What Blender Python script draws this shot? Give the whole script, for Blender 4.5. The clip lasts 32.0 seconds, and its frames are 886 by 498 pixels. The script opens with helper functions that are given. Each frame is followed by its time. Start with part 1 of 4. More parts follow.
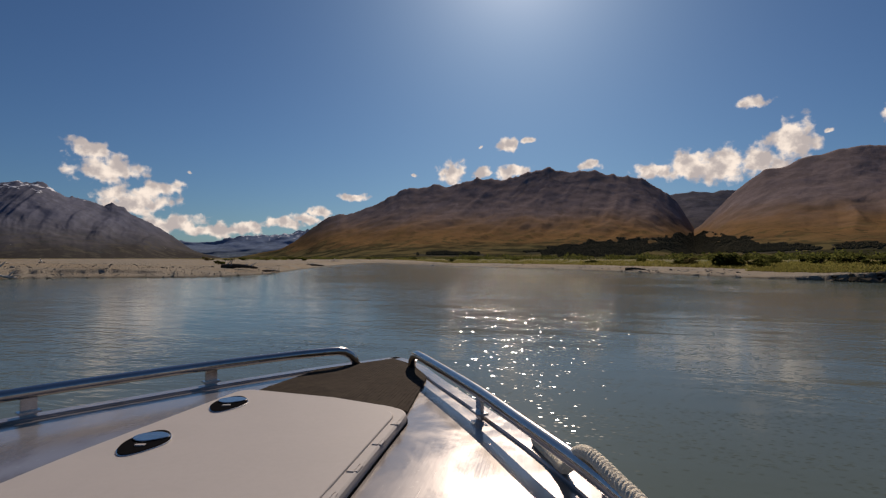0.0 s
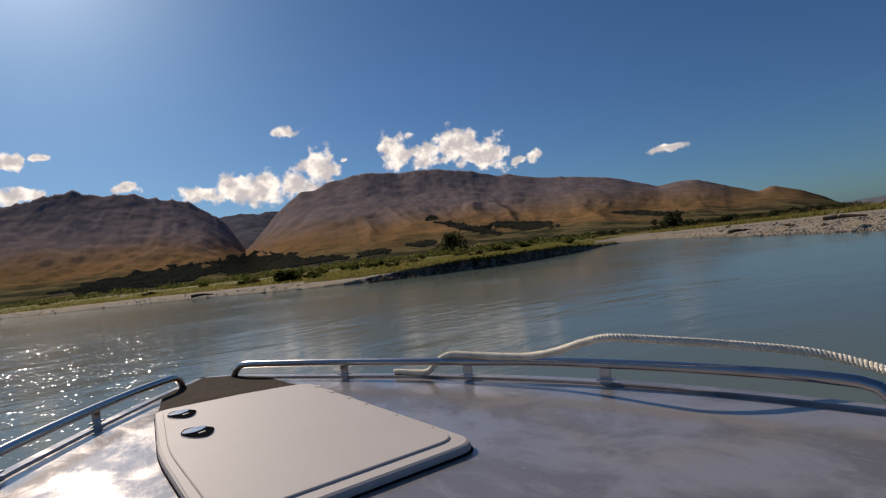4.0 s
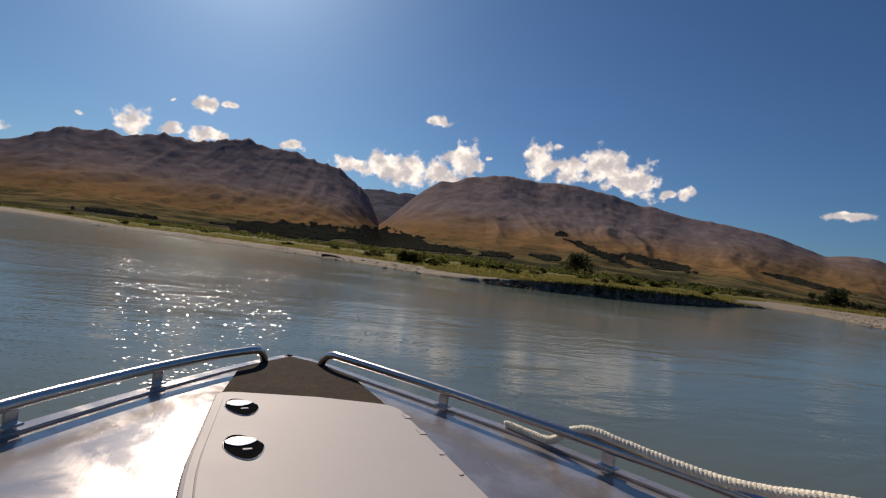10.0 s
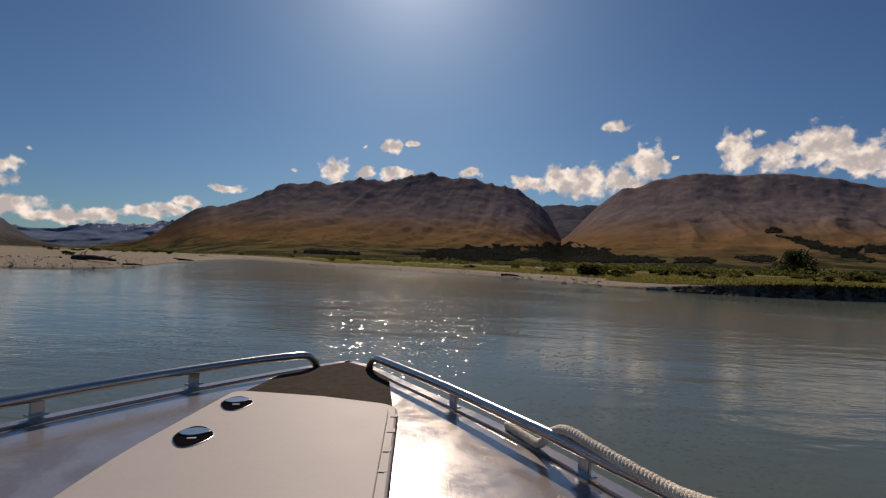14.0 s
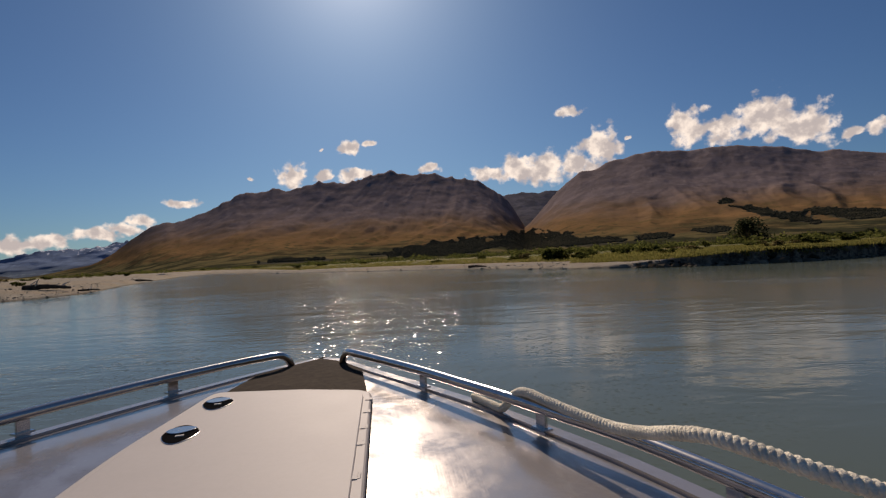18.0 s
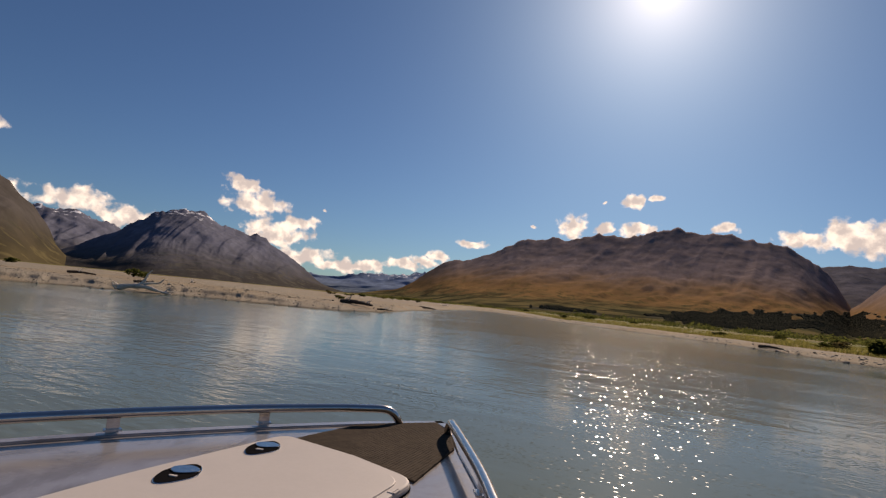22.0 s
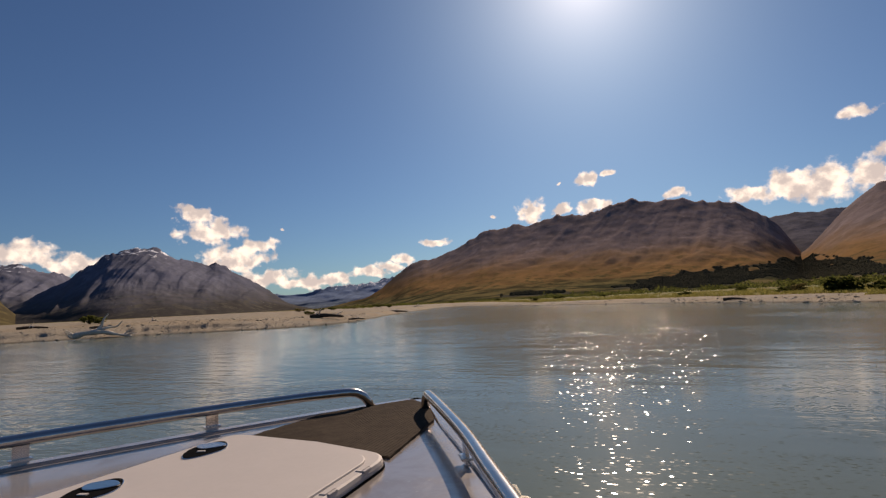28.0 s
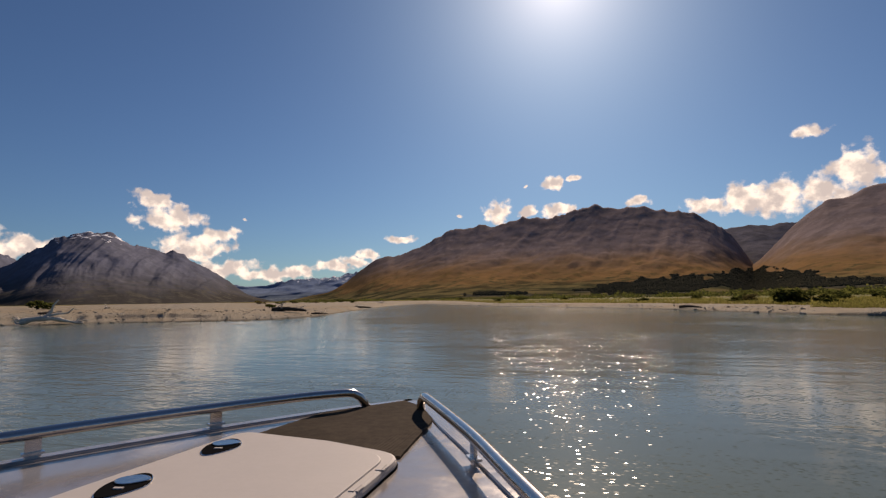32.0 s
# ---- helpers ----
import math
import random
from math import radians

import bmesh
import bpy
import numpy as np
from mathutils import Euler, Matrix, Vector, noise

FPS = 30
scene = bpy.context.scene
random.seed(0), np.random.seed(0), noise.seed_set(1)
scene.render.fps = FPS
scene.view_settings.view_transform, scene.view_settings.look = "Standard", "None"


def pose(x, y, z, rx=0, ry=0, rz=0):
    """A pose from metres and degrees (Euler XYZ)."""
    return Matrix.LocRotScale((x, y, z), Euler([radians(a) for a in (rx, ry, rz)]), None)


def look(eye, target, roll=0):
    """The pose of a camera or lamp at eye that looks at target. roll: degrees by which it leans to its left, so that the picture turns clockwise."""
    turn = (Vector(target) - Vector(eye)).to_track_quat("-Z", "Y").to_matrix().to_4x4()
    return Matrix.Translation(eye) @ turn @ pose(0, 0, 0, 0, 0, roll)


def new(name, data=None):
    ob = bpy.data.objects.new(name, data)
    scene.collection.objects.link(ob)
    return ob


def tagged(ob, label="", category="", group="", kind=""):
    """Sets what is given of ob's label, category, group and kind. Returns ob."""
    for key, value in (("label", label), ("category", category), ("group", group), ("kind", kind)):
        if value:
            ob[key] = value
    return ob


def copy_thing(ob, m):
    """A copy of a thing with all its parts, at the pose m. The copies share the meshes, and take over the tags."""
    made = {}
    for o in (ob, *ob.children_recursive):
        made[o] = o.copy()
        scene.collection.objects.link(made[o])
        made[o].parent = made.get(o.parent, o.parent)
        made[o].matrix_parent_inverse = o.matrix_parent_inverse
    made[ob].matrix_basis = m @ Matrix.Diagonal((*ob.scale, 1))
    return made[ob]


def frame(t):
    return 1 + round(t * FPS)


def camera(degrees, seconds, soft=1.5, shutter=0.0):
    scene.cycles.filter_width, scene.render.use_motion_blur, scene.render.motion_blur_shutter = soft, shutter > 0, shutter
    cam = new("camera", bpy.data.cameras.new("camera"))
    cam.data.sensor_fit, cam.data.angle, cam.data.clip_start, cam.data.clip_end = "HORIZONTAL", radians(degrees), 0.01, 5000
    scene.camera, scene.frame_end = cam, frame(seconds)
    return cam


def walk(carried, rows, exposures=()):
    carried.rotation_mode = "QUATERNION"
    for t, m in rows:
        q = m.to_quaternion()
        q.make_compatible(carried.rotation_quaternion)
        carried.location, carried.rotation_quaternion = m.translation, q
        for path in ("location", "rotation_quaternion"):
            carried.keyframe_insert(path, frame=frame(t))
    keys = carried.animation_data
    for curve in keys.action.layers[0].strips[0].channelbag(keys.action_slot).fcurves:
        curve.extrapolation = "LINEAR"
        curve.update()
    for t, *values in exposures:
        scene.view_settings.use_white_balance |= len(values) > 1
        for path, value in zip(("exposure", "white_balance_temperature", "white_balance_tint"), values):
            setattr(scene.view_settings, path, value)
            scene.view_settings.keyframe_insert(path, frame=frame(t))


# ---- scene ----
cam = camera(78.5, 32.0, soft=1.25)
# seconds, place in metres, then yaw, pitch and roll in degrees
PATH = [
    (0, 0.25, 0.24, 1.68, 15.72, 0.97, 0.03), (0.5, 0.26, 0.17, 1.67, 12.58, 0.72, 4.73), (1, 0.24, 0.05, 1.66, 11.39, 0.87, 4.80),
    (1.5, 0.14, -0.12, 1.66, 6.31, 0.65, 7.76), (2, -0.06, -0.33, 1.67, 0.09, 0.54, 9.09), (2.5, -0.35, -0.54, 1.69, -11.94, -0.14, 9.17),
    (3, -0.66, -0.74, 1.72, -26.48, -0.24, 9.01), (3.5, -0.95, -0.90, 1.75, -28.23, 0.49, 7.52), (5.5, -1.15, -0.93, 1.77, -34.51, 0.87, 5.30),
    (6, -1.23, -0.86, 1.79, -36.90, 0.72, 6.02), (6.5, -1.27, -0.74, 1.80, -36.22, 0.91, 2.44), (7, -1.28, -0.58, 1.80, -36.33, 1.00, 0.81),
    (7.5, -1.27, -0.41, 1.80, -33.77, 1.14, -2.94), (8, -1.23, -0.29, 1.81, -31.66, 1.01, -4.71), (8.5, -1.18, -0.24, 1.81, -29.14, 1.06, -5.40),
    (9, -1.10, -0.23, 1.81, -24.49, 0.75, -6.85), (9.5, -1.00, -0.25, 1.81, -20.50, 0.88, -7.22), (10, -0.88, -0.26, 1.81, -16.28, 0.97, -6.93),
    (10.5, -0.74, -0.26, 1.80, -11.48, 0.95, -7.06), (11, -0.61, -0.26, 1.80, -8.36, 0.94, -7.00), (11.5, -0.51, -0.27, 1.80, -6.97, 1.09, -5.11),
    (12, -0.41, -0.28, 1.79, -4.49, 1.12, -4.99), (12.5, -0.31, -0.26, 1.79, -1.31, 0.98, -5.74), (13, -0.22, -0.24, 1.77, 0.69, 1.11, -4.92),
    (13.5, -0.14, -0.23, 1.76, 1.73, 1.22, -3.16), (14, -0.07, -0.23, 1.76, 3.08, 1.34, -2.19), (14.5, -0.02, -0.23, 1.75, 3.31, 1.31, -1.86),
    (16.5, 0.01, -0.23, 1.73, 3.16, 1.10, 1.72), (17, 0.01, -0.29, 1.73, 2.39, 1.09, 1.38), (17.5, 0.00, -0.35, 1.73, -0.13, 0.65, 5.35),
    (18, -0.03, -0.39, 1.73, -0.42, 0.89, 2.85), (18.5, -0.08, -0.39, 1.73, -3.22, 0.51, 5.37), (19, -0.13, -0.35, 1.75, -3.62, 1.20, 3.00),
    (19.5, -0.14, -0.29, 1.77, -2.43, 5.20, -0.61), (20, -0.09, -0.19, 1.79, 1.47, 5.34, -5.74), (20.5, 0.03, -0.06, 1.81, 9.29, 5.03, -7.93),
    (21, 0.22, 0.06, 1.81, 18.50, 4.75, -9.10), (21.5, 0.42, 0.15, 1.81, 24.64, 5.26, -7.09), (22, 0.61, 0.21, 1.81, 27.55, 5.59, -5.53),
    (22.5, 0.76, 0.28, 1.80, 31.20, 5.43, -3.57), (23, 0.86, 0.38, 1.77, 35.95, 5.38, -2.82), (23.5, 0.88, 0.47, 1.72, 37.21, 5.94, -0.53),
    (24, 0.84, 0.54, 1.67, 33.58, 5.67, 5.65), (24.5, 0.76, 0.57, 1.62, 29.54, 5.29, 8.22), (26.5, 0.62, 0.57, 1.61, 27.89, 5.66, 2.67),
    (27, 0.56, 0.57, 1.61, 25.75, 5.41, 5.16), (27.5, 0.53, 0.54, 1.61, 25.34, 5.43, 4.18), (28, 0.52, 0.51, 1.62, 24.56, 5.63, 2.91),
    (28.5, 0.51, 0.48, 1.62, 22.60, 5.31, 5.33), (29, 0.49, 0.46, 1.62, 22.48, 5.27, 4.26), (29.5, 0.46, 0.44, 1.62, 20.71, 5.11, 5.21),
    (30, 0.44, 0.41, 1.63, 20.00, 5.23, 4.17), (30.5, 0.43, 0.37, 1.65, 20.64, 5.16, 1.43), (31, 0.43, 0.34, 1.67, 20.84, 5.16, 0.43),
    (31.5, 0.43, 0.33, 1.67, 20.01, 4.91, 2.41), (32, 0.42, 0.33, 1.67, 20.69, 5.28, 0.88),
]

walk(cam, [(t, pose(x, y, z, 90 + pitch, roll, yaw)) for t, x, y, z, yaw, pitch, roll in PATH],
     exposures=[(0.0, -0.14, 7700, 17.5), (3.0, 0.08, 7450, 16.0), (6.0, 0.24, 7250, 15.0), (9.0, 0.18, 7400, 16.0), (12.0, 0.1, 7500, 16.5), (14.0, -0.17, 7800, 18.5), (17.0, -0.12, 7850, 19.0), (19.0, 0.02, 7850, 19.0),
                (21.0, 0.18, 8700, 22.5), (23.0, 0.34, 8400, 20.0), (26.5, 0.30, 8500, 21.0), (32.0, 0.26, 8500, 21.5)])

# ---- light ----
SUN_AZ, SUN_EL = 7.5, 31.5          # degrees anticlockwise from +Y, and above the horizon


def way(az, el=0.0):
    """Unit direction at an azimuth (anticlockwise from +Y) and elevation, in degrees."""
    a, e = radians(az), radians(el)
    return Vector((-math.sin(a) * math.cos(e), math.cos(a) * math.cos(e), math.sin(e)))


sun = new("sun", bpy.data.lights.new("sun", "SUN"))
sun.data.energy, sun.data.angle, sun.data.color = 3.8, radians(0.53), (1.0, 0.94, 0.86)
sun.matrix_world = look(way(SUN_AZ, SUN_EL) * 300, (0, 0, 0))


class Nodes:
    """A short way to write node trees."""

    def __init__(self, tree):
        self.tree = tree
        tree.nodes.clear()

    def add(self, kind, **values):
        n = self.tree.nodes.new(kind)
        for k, v in values.items():
            setattr(n, k, v)
        return n

    def put(self, socket, value):
        if isinstance(value, bpy.types.NodeSocket):
            self.tree.links.new(value, socket)
        elif value is not None:
            socket.default_value = value

    def math(self, op, a, b=None, c=None, clamp=False):
        n = self.add("ShaderNodeMath", operation=op, use_clamp=clamp)
        for s, v in zip(n.inputs, (a, b, c)):
            self.put(s, v)
        return n.outputs[0]

    def vmath(self, op, a, b=None, out=0):
        n = self.add("ShaderNodeVectorMath", operation=op)
        self.put(n.inputs[0], a)
        self.put(n.inputs[1], b)
        return n.outputs[out]

    def mix(self, f, a, b, blend="MIX"):
        n = self.add("ShaderNodeMix", data_type="RGBA", blend_type=blend)
        self.put(n.inputs[0], f)
        for s, v in ((n.inputs[6], a), (n.inputs[7], b)):
            self.put(s, (*v, 1.0) if isinstance(v, tuple) and len(v) == 3 else v)
        return n.outputs[2]

    def ramp(self, f, lo, hi, a=0.0, b=1.0):
        n = self.add("ShaderNodeMapRange", interpolation_type="SMOOTHSTEP")
        for s, v in zip(n.inputs, (f, lo, hi, a, b)):
            self.put(s, v)
        return n.outputs[0]

    def noise(self, vec, scale, detail=4.0, rough=0.55, distort=0.0, out=0):
        n = self.add("ShaderNodeTexNoise")
        self.put(n.inputs["Vector"], vec)
        n.inputs["Scale"].default_value, n.inputs["Detail"].default_value = scale, detail
        n.inputs["Roughness"].default_value, n.inputs["Distortion"].default_value = rough, distort
        return n.outputs[out]

    def stretch(self, vec, x, y, z, rz=0.0):
        n = self.add("ShaderNodeMapping")
        self.put(n.inputs[0], vec)
        n.inputs["Scale"].default_value, n.inputs["Rotation"].default_value = (x, y, z), (0, 0, radians(rz))
        return n.outputs[0]

    def bump(self, height, strength, distance, normal=None):
        n = self.add("ShaderNodeBump")
        n.inputs["Strength"].default_value, n.inputs["Distance"].default_value = strength, distance
        self.put(n.inputs["Height"], height)
        if normal is not None:
            self.put(n.inputs["Normal"], normal)
        return n.outputs[0]


SKY_TINT = (0.455, 0.83, 1.23)
# cumulus: azimuth and elevation of the middle, half width and half height, in degrees
CLOUDS = [(-25.3, 11.3, 2.0, 2.0), (-28.3, 10.6, 2.4, 1.5), (-31.9, 11.1, 2.6, 2.2), (-34.8, 9.9, 2.6, 1.9),
          (-37.9, 9.0, 0.9, 0.4), (-39.6, 9.2, 0.9, 0.6), (-19.7, 11.0, 0.5, 0.3), (-52.4, 7.5, 1.9, 0.5),
          (-14.2, 14.0, 1.5, 0.5), (-17.2, 10.5, 2.1, 1.8), (-15.0, 8.7, 2.5, 1.5), (-12.0, 8.7, 2.5, 1.8),
          (-9.0, 8.8, 2.5, 1.6), (-5.6, 8.6, 2.2, 0.9), (0.8, 9.4, 1.7, 0.6), (6.6, 12.2, 0.8, 0.4), (8.9, 11.7, 1.2, 0.9),
          (8.5, 9.0, 2.2, 0.8), (11.4, 8.8, 1.1, 0.7), (14.7, 9.0, 1.6, 1.4), (19.0, 8.5, 0.5, 0.25), (12.0, 11.6, 0.3, 0.2),
          (25.0, 6.5, 1.8, 0.4), (28.4, 4.8, 1.2, 0.6), (32.0, 3.5, 2.4, 0.7), (37.0, 2.9, 4.0, 0.8), (42.0, 3.3, 3.5, 1.0),
          (45.5, 5.4, 3.8, 1.4), (47.6, 7.9, 3.0, 1.3), (48.7, 9.7, 2.0, 0.9), (43.5, 6.6, 2.2, 0.7), (58.5, 5.0, 2.4, 0.9),
          (62.5, 5.9, 3.4, 1.2), (68.0, 5.5, 3.0, 1.0), (70.0, 11.0, 2.2, 0.8), (73.6, 11.6, 2.4, 1.6), (41.0, 8.0, 0.5, 0.3), (30.2, 4.0, 2.2, 0.5), (34.8, 3.2, 2.4, 0.6), (39.5, 2.7, 2.4, 0.6)]

world = bpy.data.worlds.new("sky")
scene.world = world
world.use_nodes = True
w = Nodes(world.node_tree)
sky = w.add("ShaderNodeTexSky", sky_type="NISHITA", sun_disc=False, sun_elevation=radians(SUN_EL),
            sun_rotation=radians(-SUN_AZ), altitude=500.0, air_density=1.0, dust_density=0.75, ozone_density=3.0)
d = w.add("ShaderNodeTexCoord").outputs["Generated"]
sep = w.add("ShaderNodeSeparateXYZ")
w.put(sep.inputs[0], d)
az = w.math("MULTIPLY", w.math("ARCTAN2", w.math("MULTIPLY", sep.outputs[0], -1.0), sep.outputs[1]), 57.2958)
el = w.math("MULTIPLY", w.math("ARCSINE", sep.outputs[2]), 57.2958)
comb = w.add("ShaderNodeCombineXYZ")
w.put(comb.inputs[0], az)
w.put(comb.inputs[1], el)
soft_w = w.noise(comb.outputs[0], 0.45, 3.0, 0.5, out=1)
at_ = w.vmath("ADD", comb.outputs[0], w.vmath("MULTIPLY", w.vmath("SUBTRACT", soft_w, (0.5, 0.5, 0.5)), (2.2, 1.2, 0.0)))
near = None
for a0, e0, wd, ht in CLOUDS:
    m = w.add("ShaderNodeMapping")
    w.put(m.inputs[0], at_)
    m.inputs["Scale"].default_value = (1 / wd, 1 / ht, 0)
    m.inputs["Location"].default_value = (-a0 / wd, -e0 / ht, 0)
    length = w.vmath("LENGTH", m.outputs[0], out=1)
    near = length if near is None else w.math("SMOOTH_MIN", near, length, 0.35)
billow = w.noise(comb.outputs[0], 0.8, 8.0, 0.52)
dense = w.math("ADD", w.math("SUBTRACT", 1.0, near), w.math("MULTIPLY", w.math("SUBTRACT", billow, 0.48), 2.4))
cover = w.ramp(dense, -0.02, 0.55)
tone = w.noise(w.vmath("ADD", comb.outputs[0], (0.25, 0.5, 0.0)), 0.7, 6.0, 0.5)
lit = w.ramp(w.math("ADD", tone, w.math("MULTIPLY", dense, -0.12)), 0.32, 0.6)
cloud = w.mix(lit, (11.0, 11.0, 11.8), (22.0, 21.5, 20.8))
# the bright aureole of the air round the sun
off = w.math("MULTIPLY", w.math("ARCCOSINE", w.vmath("DOT_PRODUCT", d, tuple(way(SUN_AZ, SUN_EL)), out=1)), 57.2958)
glow = w.math("MULTIPLY", w.math("EXPONENT", w.math("DIVIDE", off, -4.2)), 18.0)
halo = w.add("ShaderNodeVectorMath", operation="SCALE")
halo.inputs[0].default_value = (1.0, 0.97, 0.98)
w.put(halo.inputs[3], glow)
air = w.vmath("ADD", w.mix(1.0, sky.outputs[0], SKY_TINT, "MULTIPLY"), halo.outputs[0])
colour = w.mix(cover, air, cloud)
back = w.add("ShaderNodeBackground")
w.put(back.inputs[0], colour)
back.inputs[1].default_value = 0.044
w.put(w.add("ShaderNodeOutputWorld").inputs[0], back.outputs[0])

# ---- materials ----


def material(name):
    m = bpy.data.materials.new(name)
    m.use_nodes = True
    n = Nodes(m.node_tree)
    b = n.add("ShaderNodeBsdfPrincipled")
    n.put(n.add("ShaderNodeOutputMaterial").inputs[0], b.outputs[0])
    return m, n, b


def place(n):
    return n.add("ShaderNodeNewGeometry").outputs["Position"]


def own(n):
    return n.add("ShaderNodeTexCoord").outputs["Object"]


def mat_water():
    m, n, b = material("river_water")
    p = place(n)
    # mostly sleek water, broken by patches of short chop where the current boils
    fine = n.noise(n.stretch(p, 0.8, 1.3, 1.0, 20), 4.2, 2.0, 0.5)
    chop = n.noise(n.stretch(p, 0.55, 1.5, 1.0, 25), 1.25, 3.0, 0.55, 0.5)
    swell = n.noise(n.stretch(p, 0.3, 0.8, 1.0, -10), 0.16, 3.0, 0.5, 0.6)
    patch = n.ramp(n.noise(n.stretch(p, 0.7, 1.1, 1.0, 15), 0.10, 4.0, 0.55), 0.45, 0.62)
    far = n.ramp(n.noise(n.stretch(p, 0.5, 1.2, 1.0, 35), 0.035, 3.0, 0.55), 0.42, 0.62)
    amount = n.math("ADD", 0.10, n.math("MULTIPLY", n.math("ADD", patch, n.math("MULTIPLY", far, 0.5)), 0.9))
    h = n.math("MULTIPLY", n.math("ADD", n.math("MULTIPLY", chop, 0.34), n.math("MULTIPLY", fine, 0.12)), amount)
    h = n.math("ADD", h, n.math("MULTIPLY", swell, 0.30))
    silt = n.noise(n.stretch(p, 0.7, 1.2, 1.0), 0.05, 4.0, 0.6)
    n.put(b.inputs["Base Color"], n.mix(n.ramp(silt, 0.35, 0.65), (0.103, 0.130, 0.106), (0.124, 0.150, 0.121)))
    b.inputs["Roughness"].default_value = 0.11
    b.inputs["Specular IOR Level"].default_value = 0.23
    b.inputs["IOR"].default_value = 1.33
    # small steep wavelets that catch the sun, in gusts
    gust = n.ramp(n.noise(n.stretch(p, 0.6, 1.0, 1.0, 30), 0.045, 4.0, 0.6), 0.28, 0.45, 0.0, 1.0)
    out = n.vmath("LENGTH", p, out=1)
    gust = n.math("MULTIPLY", gust, n.ramp(out, 30.0, 12.0))
    cells = n.add("ShaderNodeTexVoronoi")
    n.put(cells.inputs["Vector"], n.stretch(p, 0.75, 1.25, 1.0, 10))
    cells.inputs["Scale"].default_value = 19.0
    tilt = n.add("ShaderNodeSeparateColor")
    n.put(tilt.inputs[0], cells.outputs["Color"])
    crowd = n.ramp(n.noise(n.stretch(p, 0.45, 1.3, 1.0, 5), 0.9, 3.0, 0.6), 0.44, 0.57)
    some = n.ramp(n.math("ADD", tilt.outputs[2], n.math("MULTIPLY", n.math("MULTIPLY", gust, crowd), 1.2)), 0.90, 0.94)
    # tilts limited to those that mirror the sun towards the viewer
    facet = n.vmath("MULTIPLY", n.vmath("SUBTRACT", cells.outputs["Color"], (0.5, 0.98, 0.5)), (0.46, 0.29, 0.0))
    lean = n.add("ShaderNodeCombineXYZ")
    n.put(lean.inputs[0], n.ramp(out, 3.0, 16.0, 0.45, 1.0))
    n.put(lean.inputs[1], n.ramp(out, 3.0, 16.0, 0.45, 1.0))      # wider tilts farther out, as the sun's mirror angle needs
    facet = n.vmath("MULTIPLY", facet, lean.outputs[0])
    # added glitter facets are kept to the sector of water below the sun
    xy = n.add("ShaderNodeSeparateXYZ")
    n.put(xy.inputs[0], p)
    side = n.math("ABSOLUTE", n.math("ADD", xy.outputs[0], n.math("MULTIPLY", xy.outputs[1], 0.10)))
    some = n.math("MULTIPLY", some, n.ramp(n.math("DIVIDE", side, n.math("ADD", xy.outputs[1], 3.0)), 0.58, 0.32))
    scale = n.add("ShaderNodeVectorMath", operation="SCALE")
    n.put(scale.inputs[0], facet)
    n.put(scale.inputs[3], n.math("MULTIPLY", some, n.ramp(cells.outputs["Distance"], 0.55, 0.2)))
    n.put(b.inputs["Normal"], n.vmath("NORMALIZE", n.vmath("ADD", n.bump(h, 0.34, 0.25), scale.outputs[0])))
    return m


def mat_ground():
    m, n, b = material("river_flats")
    p = place(n)
    at = n.add("ShaderNodeAttribute", attribute_name="grass").outputs["Fac"]
    cells = n.add("ShaderNodeTexVoronoi")
    n.put(cells.inputs["Vector"], p)
    cells.inputs["Scale"].default_value = 6.0
    pebble = n.mix(n.noise(p, 0.9, 6.0, 0.7), (0.18, 0.155, 0.12), (0.34, 0.30, 0.235))
    pebble = n.mix(n.math("MULTIPLY", cells.outputs["Distance"], 0.5), pebble, (0.31, 0.285, 0.24))
    streak = n.noise(n.stretch(p, 0.3, 1.0, 1.0, 30), 0.12, 5.0, 0.6)
    gravel = n.mix(n.ramp(streak, 0.42, 0.62), pebble, (0.29, 0.235, 0.165))
    g1 = n.mix(n.ramp(n.noise(p, 0.35, 6.0, 0.65), 0.35, 0.65), (0.095, 0.115, 0.026), (0.165, 0.15, 0.045))
    g2 = n.mix(n.ramp(n.noise(p, 0.02, 5.0, 0.6), 0.42, 0.6), g1, (0.19, 0.135, 0.055))
    edge = n.ramp(n.math("ADD", at, n.math("MULTIPLY", n.math("SUBTRACT", n.noise(p, 0.12, 5.0, 0.65), 0.5), 0.9)), 0.4, 0.6)
    flat = n.add("ShaderNodeSeparateXYZ")
    n.put(flat.inputs[0], n.add("ShaderNodeNewGeometry").outputs["Normal"])
    top = n.mix(edge, gravel, g2)
    z = n.add("ShaderNodeSeparateXYZ")
    n.put(z.inputs[0], p)
    soil = n.mix(n.ramp(n.noise(p, 1.6, 7.0, 0.75), 0.4, 0.65), (0.05, 0.038, 0.030), (0.24, 0.20, 0.15))
    wet = n.ramp(z.outputs[2], 0.02, 0.16)
    steep = n.math("MULTIPLY", n.ramp(flat.outputs[2], 0.85, 0.55), n.add("ShaderNodeAttribute", attribute_name="bank").outputs["Fac"])
    colour = n.mix(steep, top, soil)
    n.put(b.inputs["Base Color"], n.mix(wet, n.mix(1.0, colour, (0.5, 0.5, 0.5), "MULTIPLY"), colour))
    b.inputs["Roughness"].default_value = 0.95
    b.inputs["Specular IOR Level"].default_value = 0.08
    n.put(b.inputs["Normal"], n.bump(n.math("ADD", n.noise(p, 1.4, 6.0, 0.7), cells.outputs["Distance"]), 0.7, 0.12))
    return m


